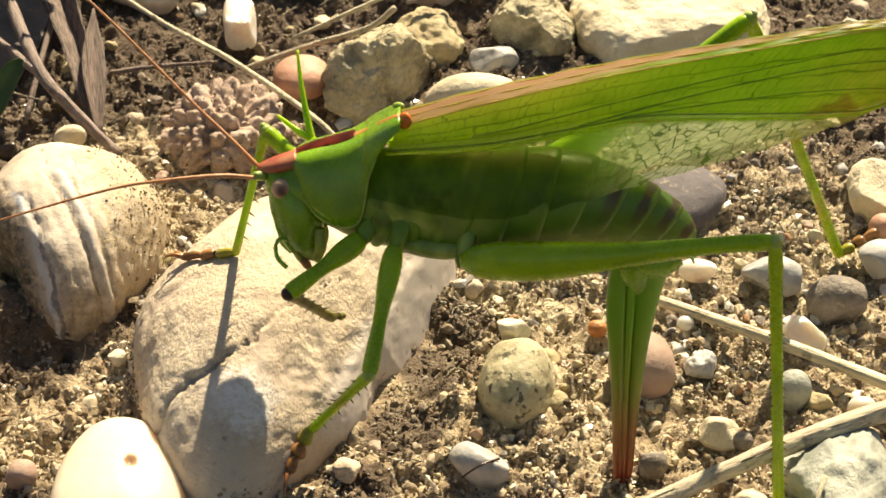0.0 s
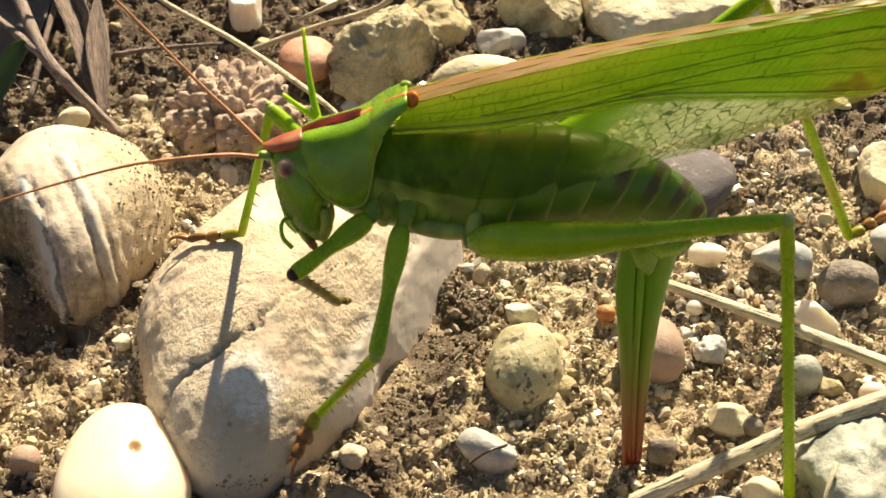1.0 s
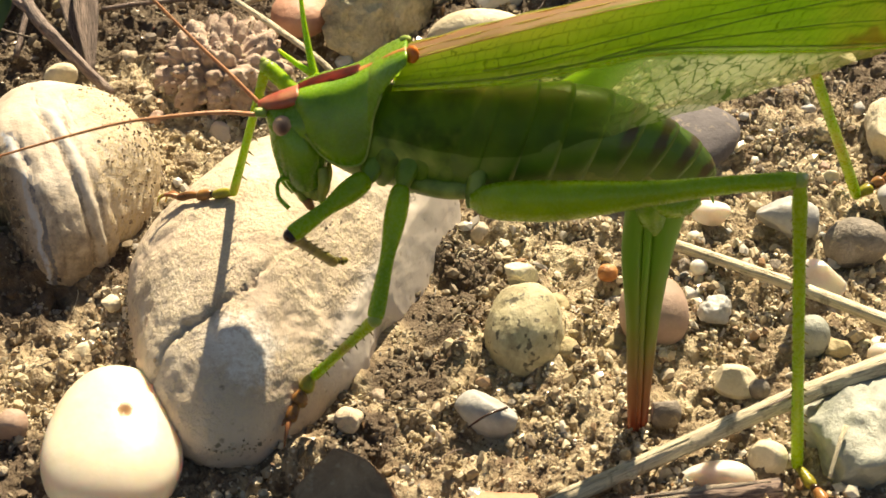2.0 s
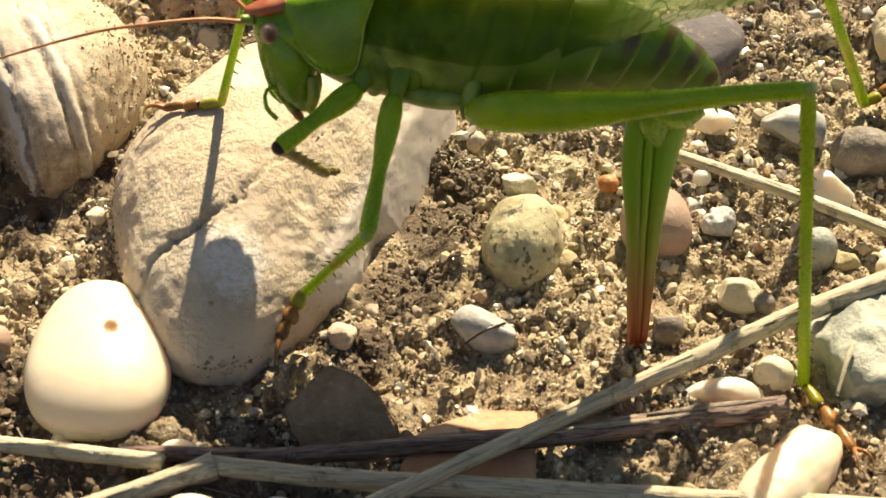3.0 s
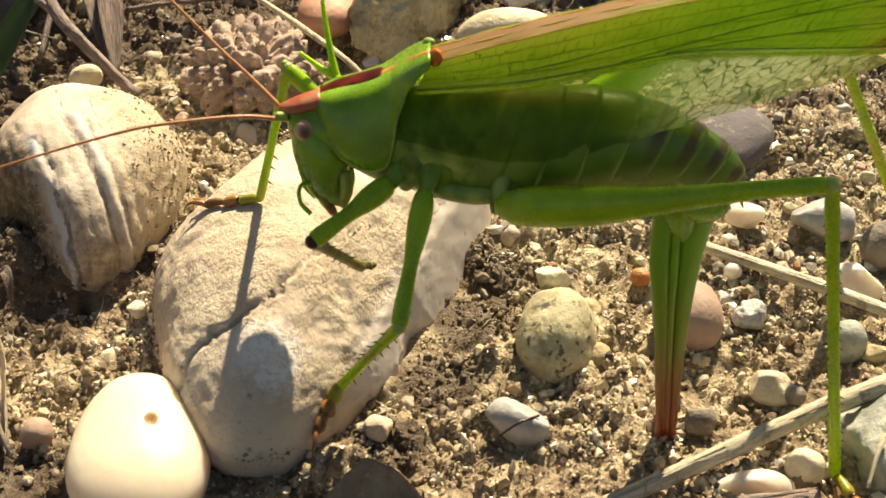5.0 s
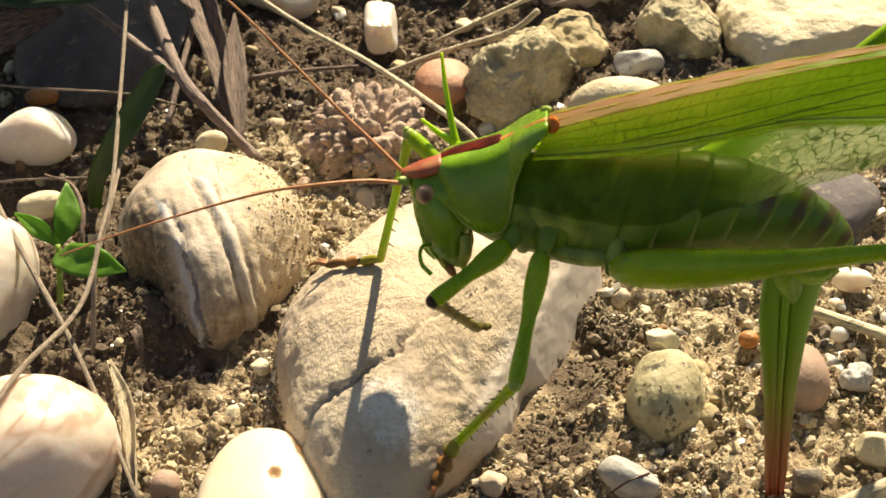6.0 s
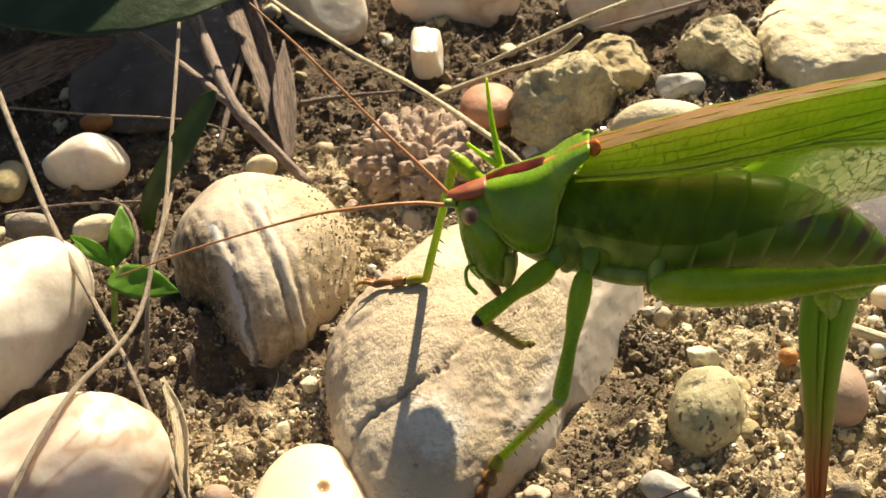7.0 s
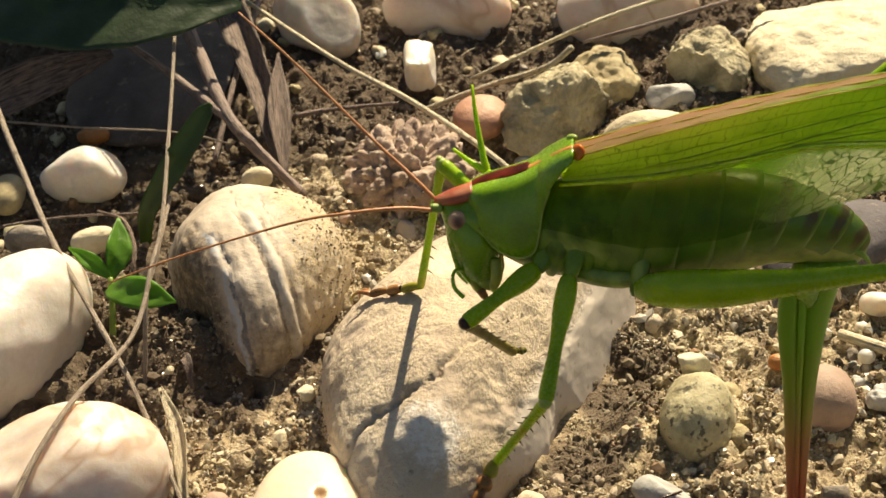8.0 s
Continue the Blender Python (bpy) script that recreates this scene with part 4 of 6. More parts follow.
tagged(part("dry_leaf", blade(((-66, 24, 1.5), (-58, 30, 3.0), (-51, 35.5, 3.0)), (1.8, 2.2, 0.4), 0.4, twist=0.6), DRYLEAF),
       "broad withered leaf lying in shade", "dry leaf")
tagged(part("dry_leaf", blade(((-36.5, -10.5, 0.3), (-35.2, -13.0, 2.6), (-34.6, -15.0, 1.0)), (0.15, 0.45, 0.1), 0.5), DRYLEAF),
       "thin brown husk standing in soil", "dry leaf")

# ---- living plants ----
seedling = tagged(new("seedling"), "small green seedling with three oval leaves", "seedling")
seedling.location = (-43.3 * MM, -5.8 * MM, 0)
part("stem", tube(((0, 0, -1.2), (0.0, 1.6, 1.2), (-0.2, 3.2, 3.2)), 0.30, 0.24), GREEN_PALE, seedling)
part("leaf", blade(((-0.2, 3.2, 3.0), (0.3, 5.2, 4.6), (0.0, 8.0, 6.0)), (0.3, 1.15, 0.12), 0.4, face=(0.4, -0.5, 0.6)), LEAF, seedling)
part("leaf", blade(((-0.2, 3.2, 3.2), (-1.8, 3.8, 4.4), (-3.8, 4.8, 5.2)), (0.25, 0.75, 0.1), 0.4), LEAF, seedling)
part("leaf", blade(((0.0, 2.2, 3.0), (1.4, -0.6, 4.8), (4.2, -2.2, 5.4), (6.8, -2.7, 5.0)), (0.3, 1.1, 1.35, 0.1), 0.2), LEAF, seedling)
tagged(part("green_grass", blade(((-35.8, 11.0, 12.0), (-36.6, 10.4, 11.0), (-39.2, 9.0, 7.2), (-42.2, 8.2, 2.6), (-43.0, 8.0, -1.0)), (0.2, 0.9, 1.25, 0.9, 0.5), 0.25), GRASS),
       "short dark green grass blade standing in shade", "grass")
plantain = tagged(new("plantain"), "plantain with broad dark green leaves arching overhead", "plant")
plantain.location = (-74 * MM, 60 * MM, 0)
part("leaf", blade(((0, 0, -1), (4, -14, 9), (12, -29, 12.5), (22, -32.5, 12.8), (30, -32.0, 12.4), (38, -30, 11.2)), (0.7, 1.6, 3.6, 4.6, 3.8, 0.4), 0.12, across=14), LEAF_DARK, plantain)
# leaves out of view, added facing the sun to shade the back-left ground
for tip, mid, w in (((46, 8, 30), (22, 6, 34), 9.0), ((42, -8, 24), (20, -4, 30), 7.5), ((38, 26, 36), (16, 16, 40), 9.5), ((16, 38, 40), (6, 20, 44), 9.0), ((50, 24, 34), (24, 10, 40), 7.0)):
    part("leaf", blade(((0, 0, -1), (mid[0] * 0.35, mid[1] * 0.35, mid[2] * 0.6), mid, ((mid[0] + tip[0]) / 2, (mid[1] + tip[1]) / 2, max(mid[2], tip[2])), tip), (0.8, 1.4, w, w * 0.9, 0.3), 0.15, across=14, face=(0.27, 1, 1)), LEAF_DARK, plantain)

# ---- the bush-cricket: built upright in its own space, x towards its tail, y to its right, z towards its back ----
LEAN = -21.8
cricket = tagged(new("bush_cricket"), "great green bush-cricket laying eggs in soil, half standing on a stone", "insect")
cricket.matrix_world = pose(0, -0.0274, 0, LEAN)


def joined(*bms):
    bm = bms[0]
    for other in bms[1:]:
        me = bpy.data.meshes.new("tmp")
        other.to_mesh(me)
        other.free()
        bm.from_mesh(me)
        bpy.data.meshes.remove(me)
    return bm


def ball(at, r, level=3):
    bm = bmesh.new()
    bmesh.ops.create_icosphere(bm, subdivisions=level, radius=1)
    bmesh.ops.transform(bm, matrix=Matrix.Translation(at) @ Matrix.Diagonal((*r, 1)), verts=bm.verts)
    return bm


# head: a long face, a red-brown crown, eyes, mouthparts, feelers
head = part("head", loft([(-12.6, 0, 23.55, 0.35, 0.3), (-11.9, 0, 23.0, 1.2, 0.95), (-11.0, 0, 22.0, 1.95, 1.55), (-10.4, 0, 20.7, 2.15, 1.85), (-10.1, 0, 19.2, 1.85, 1.7), (-9.8, 0, 17.9, 1.25, 1.2), (-9.6, 0, 17.0, 0.6, 0.5)], 6, 24), GREEN)
head.parent = cricket
part("crown", loft([(-13.0, 0, 23.3, 0.3, 0.25), (-12.3, -0.1, 23.4, 0.95, 0.5), (-11.3, -0.2, 23.65, 1.3, 0.65), (-10.1, -0.2, 24.0, 1.35, 0.7)], 6, 18), RUST, head, "rust-red crown stripe")
part("nape", loft([(-11.4, 0, 22.0, 1.7, 1.5), (-9.6, 0, 22.2, 2.2, 2.2), (-7.5, 0, 22.4, 2.4, 2.6)], 5, 24), GREEN, head)
for s in (-1, 1):
    eye = part("eye", ball((-11.3, s * 1.72, 22.2), (0.66, 0.44, 0.72)), EYE, head, "brown oval compound eye")
    part("palp", joined(tube(((-10.9, s * 1.0, 18.3), (-11.5, s * 1.5, 18.5), (-11.75, s * 1.8, 18.1)), 0.14, 0.14),
                        tube(((-11.75, s * 1.8, 18.1), (-11.6, s * 2.0, 17.3), (-10.95, s * 2.1, 16.6)), 0.14, 0.17)), GREEN, head)
    part("palp", tube(((-9.2, s * 0.7, 17.6), (-9.0, s * 0.9, 16.9), (-8.7, s * 0.9, 16.6)), 0.13, 0.13), GREEN_PALE, head)
    part("mandible", loft([(-10.0, s * 0.5, 18.2, 0.5, 0.5), (-9.5, s * 0.45, 17.3, 0.45, 0.55), (-9.1, s * 0.2, 16.7, 0.15, 0.2)], 5, 12), GREEN_PALE, head)
    part("antenna_base", tube(((-12.5, s * 0.7, 22.9), (-13.2, s * 0.95, 22.95)), 0.38, 0.30), GREEN_PALE, head)
for s in (-1, 1):
    part("maxilla", loft([(-8.7, s * 1.1, 19.2, 0.3, 0.4), (-8.6, s * 1.2, 18.0, 0.35, 0.45), (-8.9, s * 1.0, 16.9, 0.2, 0.3)], 5, 10), MOUTH, head, "yellowish mouthpart")
part("labrum", loft([(-10.5, 0, 17.6, 0.8, 0.35), (-10.1, 0, 16.9, 0.75, 0.4), (-9.7, 0, 16.3, 0.4, 0.25)], 5, 12), MOUTH, head, "yellowish upper lip")
part("jaw_tip", loft([(-9.9, -0.5, 16.8, 0.35, 0.35), (-9.6, -0.5, 16.3, 0.3, 0.3), (-9.3, -0.4, 15.9, 0.1, 0.1)], 4, 10), FOOT, head, "brown tip of the jaw")
part("face_shield", loft([(-11.9, 0, 20.2, 0.9, 0.2), (-11.5, 0, 18.9, 1.1, 0.3), (-10.9, 0, 17.8, 0.9, 0.3), (-10.3, 0, 17.0, 0.55, 0.2)], 5, 14), GREEN, head)
part("antenna", tube(((-13.1, -0.95, 22.8), (-15.4, -2, 23.2), (-19.1, -3, 23.1), (-23.0, -3.2, 22.5), (-30.8, -3.4, 20.3), (-36.5, -3.6, 18.3)), 0.17, 0.06, 10, 8), FEELER, cricket, "long thread-like orange feeler")
part("antenna", tube(((-13.1, 0.95, 23.2), (-15.0, 1.6, 25.0), (-17.7, 2.5, 27.4), (-23.5, 4, 33.0), (-27.5, 5, 36.5)), 0.17, 0.07, 10, 8), FEELER, cricket, "long thread-like orange feeler")


# neck shield, saddle-shaped, rolled to fit the camera's view of its far half
ROLL = Matrix.Translation((0, 0, 23)) @ pose(0, 0, 0, 11) @ Matrix.Translation((0, 0, -23))


def rolled(bm):
    bmesh.ops.transform(bm, matrix=ROLL, verts=bm.verts)
    return bm

def saddle():
    bm = bmesh.new()
    keys = [(-10.35, 24.5, 23.2, 1.5), (-9.7, 24.8, 22.1, 2.25), (-8.8, 25.1, 20.9, 2.65), (-7.6, 25.4, 20.2, 2.85), (-6.4, 25.8, 20.15, 2.95),
            (-5.75, 26.15, 20.7, 2.95), (-5.4, 26.35, 22.2, 2.9), (-5.15, 26.55, 23.7, 2.8), (-4.6, 26.9, 25.2, 2.6), (-3.7, 27.4, 26.4, 2.35), (-2.95, 27.7, 27.0, 1.9)]
    rows = spline(keys, 4)
    grid = []
    for x, zt, zl, w in rows:
        row = []
        for k in range(25):
            s = (k - 12) / 12
            a = abs(s) * math.pi / 2
            y = math.copysign(w * math.sin(a) ** 0.62, s) if s else 0.0
            row.append(bm.verts.new(ROLL @ Vector((x, y, zt - (zt - zl) * (1 - math.cos(a)) ** 1.35))))
        grid.append(row)
    for i in range(len(grid) - 1):
        for k in range(24):
            f = bm.faces.new((grid[i][k], grid[i][k + 1], grid[i + 1][k + 1], grid[i + 1][k]))
            f.material_index = 0
    return bm


shield = part("neck_shield", saddle(), GREEN, cricket)
solid = shield.modifiers.new("thickness", "SOLIDIFY")
solid.thickness, solid.offset = 0.22 * MM, -0.5
part("back_stripe", rolled(loft([(-10.3, 0.1, 24.42, 1.0, 0.10), (-9.2, 0.05, 24.85, 1.15, 0.17), (-7.6, 0.05, 25.31, 1.2, 0.17), (-6.0, 0.0, 25.84, 1.05, 0.17), (-5.7, 0.0, 26.0, 0.7, 0.1)], 6, 16)), ORANGE, shield, "orange edging of the back stripe")
part("back_stripe", rolled(loft([(-10.35, 0.1, 24.47, 0.75, 0.12), (-9.2, 0.05, 24.93, 0.85, 0.2), (-7.6, 0.05, 25.40, 0.95, 0.2), (-6.3, 0.0, 25.82, 0.85, 0.2), (-6.1, 0.0, 25.86, 0.6, 0.15)], 6, 14)), BROWN, shield, "dark red-brown stripe along the back")
part("back_stripe", rolled(loft([(-6.2, -0.25, 25.84, 0.40, 0.16), (-5.0, -0.55, 26.50, 0.34, 0.18), (-4.0, -0.75, 27.15, 0.34, 0.18), (-2.95, -0.8, 27.66, 0.36, 0.18)], 6, 12)), ORANGE, shield, "orange stripe along the back")
part("rim", rolled(tube(((-9.75, -2.27, 22.15), (-8.8, -2.68, 20.9), (-7.6, -2.88, 20.2), (-6.4, -2.98, 20.15), (-5.75, -2.98, 20.7), (-5.4, -2.93, 22.2), (-5.15, -2.83, 23.7), (-4.6, -2.63, 25.2)), 0.08, 0.08, 8, 6)), GREEN_PALE, shield, "pale rim of the neck shield")
part("rim", rolled(tube(((-10.35, -1.55, 23.3), (-10.38, -1.15, 24.3), (-10.4, 0, 24.55), (-10.38, 1.0, 24.4)), 0.08, 0.08, 8, 6)), GREEN_PALE, shield, "pale rim of the neck shield")

# breast with its side plates
part("thorax", loft([(-8.2, 0, 21.8, 2.0, 2.4), (-5.5, 0, 21.4, 2.5, 3.3), (-2.5, 0, 21.2, 2.75, 3.7), (1.0, 0, 21.0, 2.8, 4.0), (3.2, 0, 21.0, 2.5, 3.7)], 5, 24), GREEN_BODY, cricket)
for x, z, a, b, lean in ((-4.3, 19.8, 0.85, 1.6, 0.25), (-2.3, 19.6, 0.95, 1.8, 0.3), (-0.2, 19.5, 0.9, 1.7, 0.35), (1.7, 19.3, 0.95, 1.6, 0.35)):
    for s in (-1, 1):
        part("side_plate", loft([(x + lean * b * 1.2, s * 2.3, z + b * 1.2, 0.15, a * 0.6), (x + 0.1, s * 2.42, z + 0.4, 0.24, a * 0.95), (x - lean * b * 0.5, s * 2.02, z - b * 0.5, 0.30, a * 0.9), (x - lean * b * 1.1, s * 1.4, z - b * 1.05, 0.2, a * 0.4)], 6, 14), GREEN_BODY, cricket)
        part("seam", tube(((x + 0.75 + lean * b, s * 2.36, z + b), (x + 1.0, s * 2.46, z + 0.3), (x + 0.75 - lean * b * 0.6, s * 2.1, z - b * 0.5), (x + 0.35 - lean * b, s * 1.6, z - b * 0.95)), 0.04, 0.13), SEAM, cricket, "dark seam between side plates")
part("belly", loft([(-5.0, -0.8, 19.0, 0.7, 0.5), (-3.2, -1.2, 18.5, 1.0, 0.7), (-1.2, -1.6, 18.1, 1.1, 0.75), (0.8, -1.8, 18.0, 1.0, 0.7), (2.2, -1.8, 18.3, 0.5, 0.4)], 6, 16), BELLY, cricket, "pale green belly")
part("wing_joint", ball((-2.6, -1.75, 27.1), (0.5, 0.45, 0.62)), BEAD, cricket, "glossy orange wing joint")
part("wing_joint", ball((-3.05, 0.15, 27.75), (0.42, 0.35, 0.28)), GREEN_PALE, cricket)

# abdomen of overlapping rings; the whole rises and sinks on its hinge at the breast
AXIS = [(-0.5, 0, 20.9, 2.75, 3.8), (2.5, 0, 20.9, 2.95, 4.15), (5.5, 0, 20.9, 3.0, 4.25), (8.5, 0, 21.0, 2.95, 3.8), (11.2, 0, 20.7, 2.75, 3.2), (13.6, 0, 19.95, 2.45, 2.7), (15.6, 0, 19.0, 1.95, 2.15), (17.0, 0, 18.0, 1.1, 1.3), (17.5, 0, 17.7, 0.3, 0.4)]
abdomen = part("abdomen", loft([(x, y, z - 0.12, a * 0.95, b * 0.96) for x, y, z, a, b in AXIS], 5, 28), BELLY, cricket)


def ring_material(brown):
    """A ring of the abdomen: green, with a dark brown band on its hind part above and a pale hem."""
    n = Nodes("abdomen_ring")
    u = n.add("UVMap")
    sp = n.add("SeparateXYZ")
    n.put(u.outputs[0], sp.inputs[0])
    v = n.coords(0.1)
    f, g = n.noise(v, 420, 4, 0.6), n.noise(v, 3500, 2)
    c = n.ramp(f, (0.3, (0.055, 0.125, 0.007)), (0.62, (0.12, 0.22, 0.013)))
    band = n.ramp(n.math("ADD", sp.outputs[1], n.math("MULTIPLY", n.math("SUBTRACT", f, 0.5), 0.5)), (0.48, (0, 0, 0)), (0.60, (1, 1, 1)), (0.82, (1, 1, 1)), (0.90, (0, 0, 0)))
    up = n.step(sp.outputs[0], 0.40, 0.72)
    c = n.mix(n.math("MULTIPLY", n.math("MULTIPLY", band, up), brown), c, (0.085, 0.038, 0.016))
    c = n.mix(n.math("MULTIPLY", n.step(sp.outputs[1], 0.92, 0.98), 0.08 + 0.25 * brown), c, (0.30, 0.38, 0.12))
    n.end(c, 0.4, n.bump(g, 0.03 * MM, 0.7, n.bump(f, 0.12 * MM, 0.5)))
    n.bsdf.inputs["Subsurface Weight"].default_value = 0.25
    n.bsdf.inputs["Subsurface Radius"].default_value = (0.65, 1.0, 0.15)
    n.bsdf.inputs["Subsurface Scale"].default_value = 1.0 * MM
    return n.m


def tergite(i, count):
    """One open ring round the back and sides, hind edge flared over the next."""
    bm = bmesh.new()
    uv = bm.loops.layers.uv.verify()
    rows = spline(AXIS, 12)[:-6]
    lo, hi = int(i * len(rows) / count), min(int((i + 1.12) * len(rows) / count), len(rows) - 1)
    grid = []
    for j in range(9):
        t = j / 8
        k = lo + (hi - lo) * t
        r = rows[int(k)] * (1 - k % 1) + rows[min(int(k) + 1, len(rows) - 1)] * (k % 1)
        a0, a1 = rows[max(int(k) - 4, 0)], rows[min(int(k) + 4, len(rows) - 1)]
        tan = Vector(a1[:3] - a0[:3]).normalized()
        tan = (tan + Vector((0, 0, -0.32))).normalized()
        side, grow = Vector((0, 1, 0)), 0.985 + 0.05 * t - 0.03 * max(0, t - 0.9) * 10
        upv = side.cross(tan) * -1
        row = []
        for m in range(33):
            ang = radians(-64 + (244 + 64) * m / 32)
            row.append((bm.verts.new(Vector(r[:3]) + (side * math.cos(ang) * r[3] + upv * math.sin(ang) * r[4]) * grow), 0.5 + 0.5 * math.sin(ang)))
        grid.append(row)
    for j in range(8):
        for m in range(32):
            q = (grid[j][m], grid[j][m + 1], grid[j + 1][m + 1], grid[j + 1][m])
            f = bm.faces.new([w[0] for w in q])
            for lp, w, jj in zip(f.loops, q, (j, j, j + 1, j + 1)):
                lp[uv].uv = (w[1], jj / 8)
    return bm


RING, RING_PLAIN = ring_material(0.85), ring_material(0.12)
for i in range(9):
    t = part("tergite", tergite(i, 9), RING if i > 3 else RING_PLAIN, abdomen)
    so = t.modifiers.new("thickness", "SOLIDIFY")
    so.thickness, so.offset = 0.12 * MM, -1
for s in (-1, 1):
    part("cercus", tube(((16.6, s * 0.9, 18.2), (17.4, s * 1.3, 17.6), (17.7, s * 1.4, 16.9)), 0.32, 0.06), GREEN_PALE, abdomen)
part("tail_plate", loft([(13.0, 0, 17.6, 1.2, 0.5), (13.9, 0, 16.9, 1.6, 1.0), (15.4, 0, 16.7, 1.6, 1.2), (16.8, 0, 17.2, 0.9, 0.8)], 6, 18), GREEN, abdomen, "swollen green plate under the tail")


# egg-laying blade: two pairs of valves, green above and rust-brown at the tip
def blade_material():
    n = Nodes("ovipositor")
    c = n.add("TexCoord").outputs["Object"]
    sp = n.add("SeparateXYZ")
    n.put(c, sp.inputs[0])
    f = n.noise(c, 500, 4)
    h = n.math("ADD", sp.outputs[2], n.math("MULTIPLY", n.math("SUBTRACT", f, 0.5), 3 * MM))
    col = n.ramp(n.step(h, 0.0, 15 * MM), (0.0, (0.27, 0.05, 0.02)), (0.28, (0.24, 0.10, 0.025)), (0.55, (0.17, 0.23, 0.012)), (0.9, (0.14, 0.31, 0.012)))
    n.end(col, 0.3, n.bump(f, 0.05 * MM))
    n.bsdf.inputs["Subsurface Weight"].default_value = 0.3
    n.bsdf.inputs["Subsurface Radius"].default_value = (0.9, 1.0, 0.2)
    n.bsdf.inputs["Subsurface Scale"].default_value = 0.8 * MM
    return n.m


OVI = blade_material()
ovipositor = part("ovipositor", loft([(12.75, 0, 17.0, 0.7, 0.8), (12.55, 0, 13, 0.55, 0.85), (12.75, 0, 8, 0.48, 0.62), (12.85, 0, 3, 0.42, 0.5), (12.9, 0, -4, 0.2, 0.3)], 8, 16), OVI, cricket)
part("valve", loft([(14.9, 0.1, 17.0, 1.0, 1.5), (14.4, 0.1, 13.2, 0.68, 0.95), (13.95, 0.05, 8.5, 0.5, 0.62), (13.65, 0, 3, 0.42, 0.42), (13.4, 0, -4, 0.2, 0.25)], 8, 16), OVI, ovipositor, "hind valve, rust-brown at its tip")
part("valve", loft([(13.5, -0.45, 16.5, 0.35, 0.35), (13.4, -0.5, 13, 0.22, 0.3), (13.25, -0.42, 8, 0.16, 0.22), (13.2, -0.38, 2, 0.12, 0.18), (13.1, 0, -3, 0.1, 0.1)], 8, 10), OVI, ovipositor)
part("blade_base", loft([(13.9, 0, 17.6, 1.5, 1.0), (13.7, -0.1, 16.2, 1.3, 1.3), (13.9, -0.1, 14.8, 0.75, 0.8), (13.95, 0, 14.0, 0.2, 0.3)], 6, 16), GREEN, ovipositor)


# wings: long leathery fore wings folded like a roof
def wing_material():
    n = Nodes("green_wing")
    u = n.add("UVMap")
    sp = n.add("SeparateXYZ")
    n.put(u.outputs[0], sp.inputs[0])
    U, V = sp.outputs[0], sp.outputs[1]
    v = n.coords(0.1)
    f = n.noise(v, 260, 4, 0.6)
    def web(stretch, width, chance=0.8):
        st = n.add("VectorMath", operation="MULTIPLY")
        n.put(u.outputs[0], st.inputs[0])
        st.inputs[1].default_value = stretch
        vo = n.add("TexVoronoi", feature="DISTANCE_TO_EDGE")
        n.put(st.outputs[0], vo.inputs["Vector"])
        vo.inputs["Scale"].default_value = 1.0
        vo.inputs["Randomness"].default_value = chance
        return n.math("LESS_THAN", vo.outputs["Distance"], width)
    main = n.math("MAXIMUM", 0.545, n.math("ADD", 0.2484, n.math("MULTIPLY", U, 0.81)))     # the main vein
    edge = n.math("SUBTRACT", V, main)
    low = n.step(edge, 0.0, 0.03)               # the clear lower field
    band = n.math("DIVIDE", n.math("SUBTRACT", V, 0.2), n.math("SUBTRACT", main, 0.2))
    wob = n.math("MULTIPLY", n.math("SUBTRACT", n.noise(v, 650, 3, 0.6), 0.5), 3.2)
    cb = n.add("CombineXYZ")
    n.put(n.math("ADD", n.math("MULTIPLY", U, 68), wob), cb.inputs[0])
    n.put(n.math("ADD", n.math("MULTIPLY", band, 4.0), n.math("MULTIPLY", wob, 0.09)), cb.inputs[1])
    br = n.add("TexBrick")
    n.put(cb.outputs[0], br.inputs["Vector"])
    for k, value in (("Scale", 1.0), ("Mortar Size", 0.075), ("Mortar Smooth", 0.8), ("Brick Width", 1.0), ("Row Height", 1.0)):
        br.inputs[k].default_value = value
    fine = n.math("MULTIPLY", br.outputs["Fac"], n.math("ADD", 0.5, n.math("MULTIPLY", n.step(n.noise(v, 300, 2), 0.35, 0.6), 0.6)))
    fine = n.math("MULTIPLY", fine, n.step(V, 0.17, 0.24))
    net = n.math("MULTIPLY", n.mix(low, fine, n.math("MULTIPLY", web((46, 15, 1), 0.034), n.step(U, 0.32, 0.42))), 1.0)
    tip = n.step(n.math("ADD", U, n.math("MULTIPLY", n.math("SUBTRACT", f, 0.5), 0.5)), 0.62, 0.90)
    ends = n.math("SUBTRACT", 0.20, n.math("MULTIPLY", n.step(U, 0.20, 0.50), 0.11))
    top = n.math("MULTIPLY", n.step(n.math("SUBTRACT", V, ends), 0.02, -0.02), n.step(V, 0.012, 0.03))      # the pinkish back field, running out to a rim
    col = n.ramp(f, (0.3, (0.16, 0.31, 0.012)), (0.65, (0.27, 0.43, 0.03)))
    col = n.mix(low, col, n.mix(n.step(U, 0.33, 0.50), (0.19, 0.35, 0.045), (0.60, 0.63, 0.47)))
    col = n.mix(n.math("MULTIPLY", n.step(V, 0.36, 0.22), n.step(U, 0.42, 0.16)), col, (0.42, 0.52, 0.07))
    col = n.mix(n.math("MULTIPLY", tip, 0.75), col, (0.40, 0.27, 0.05))
    col = n.mix(top, col, n.mix(n.step(U, 0.22, 0.75), (0.68, 0.42, 0.25), (0.46, 0.34, 0.12)))
    spots = n.step(n.noise(v, 330, 2, 0.4), 0.66, 0.72)
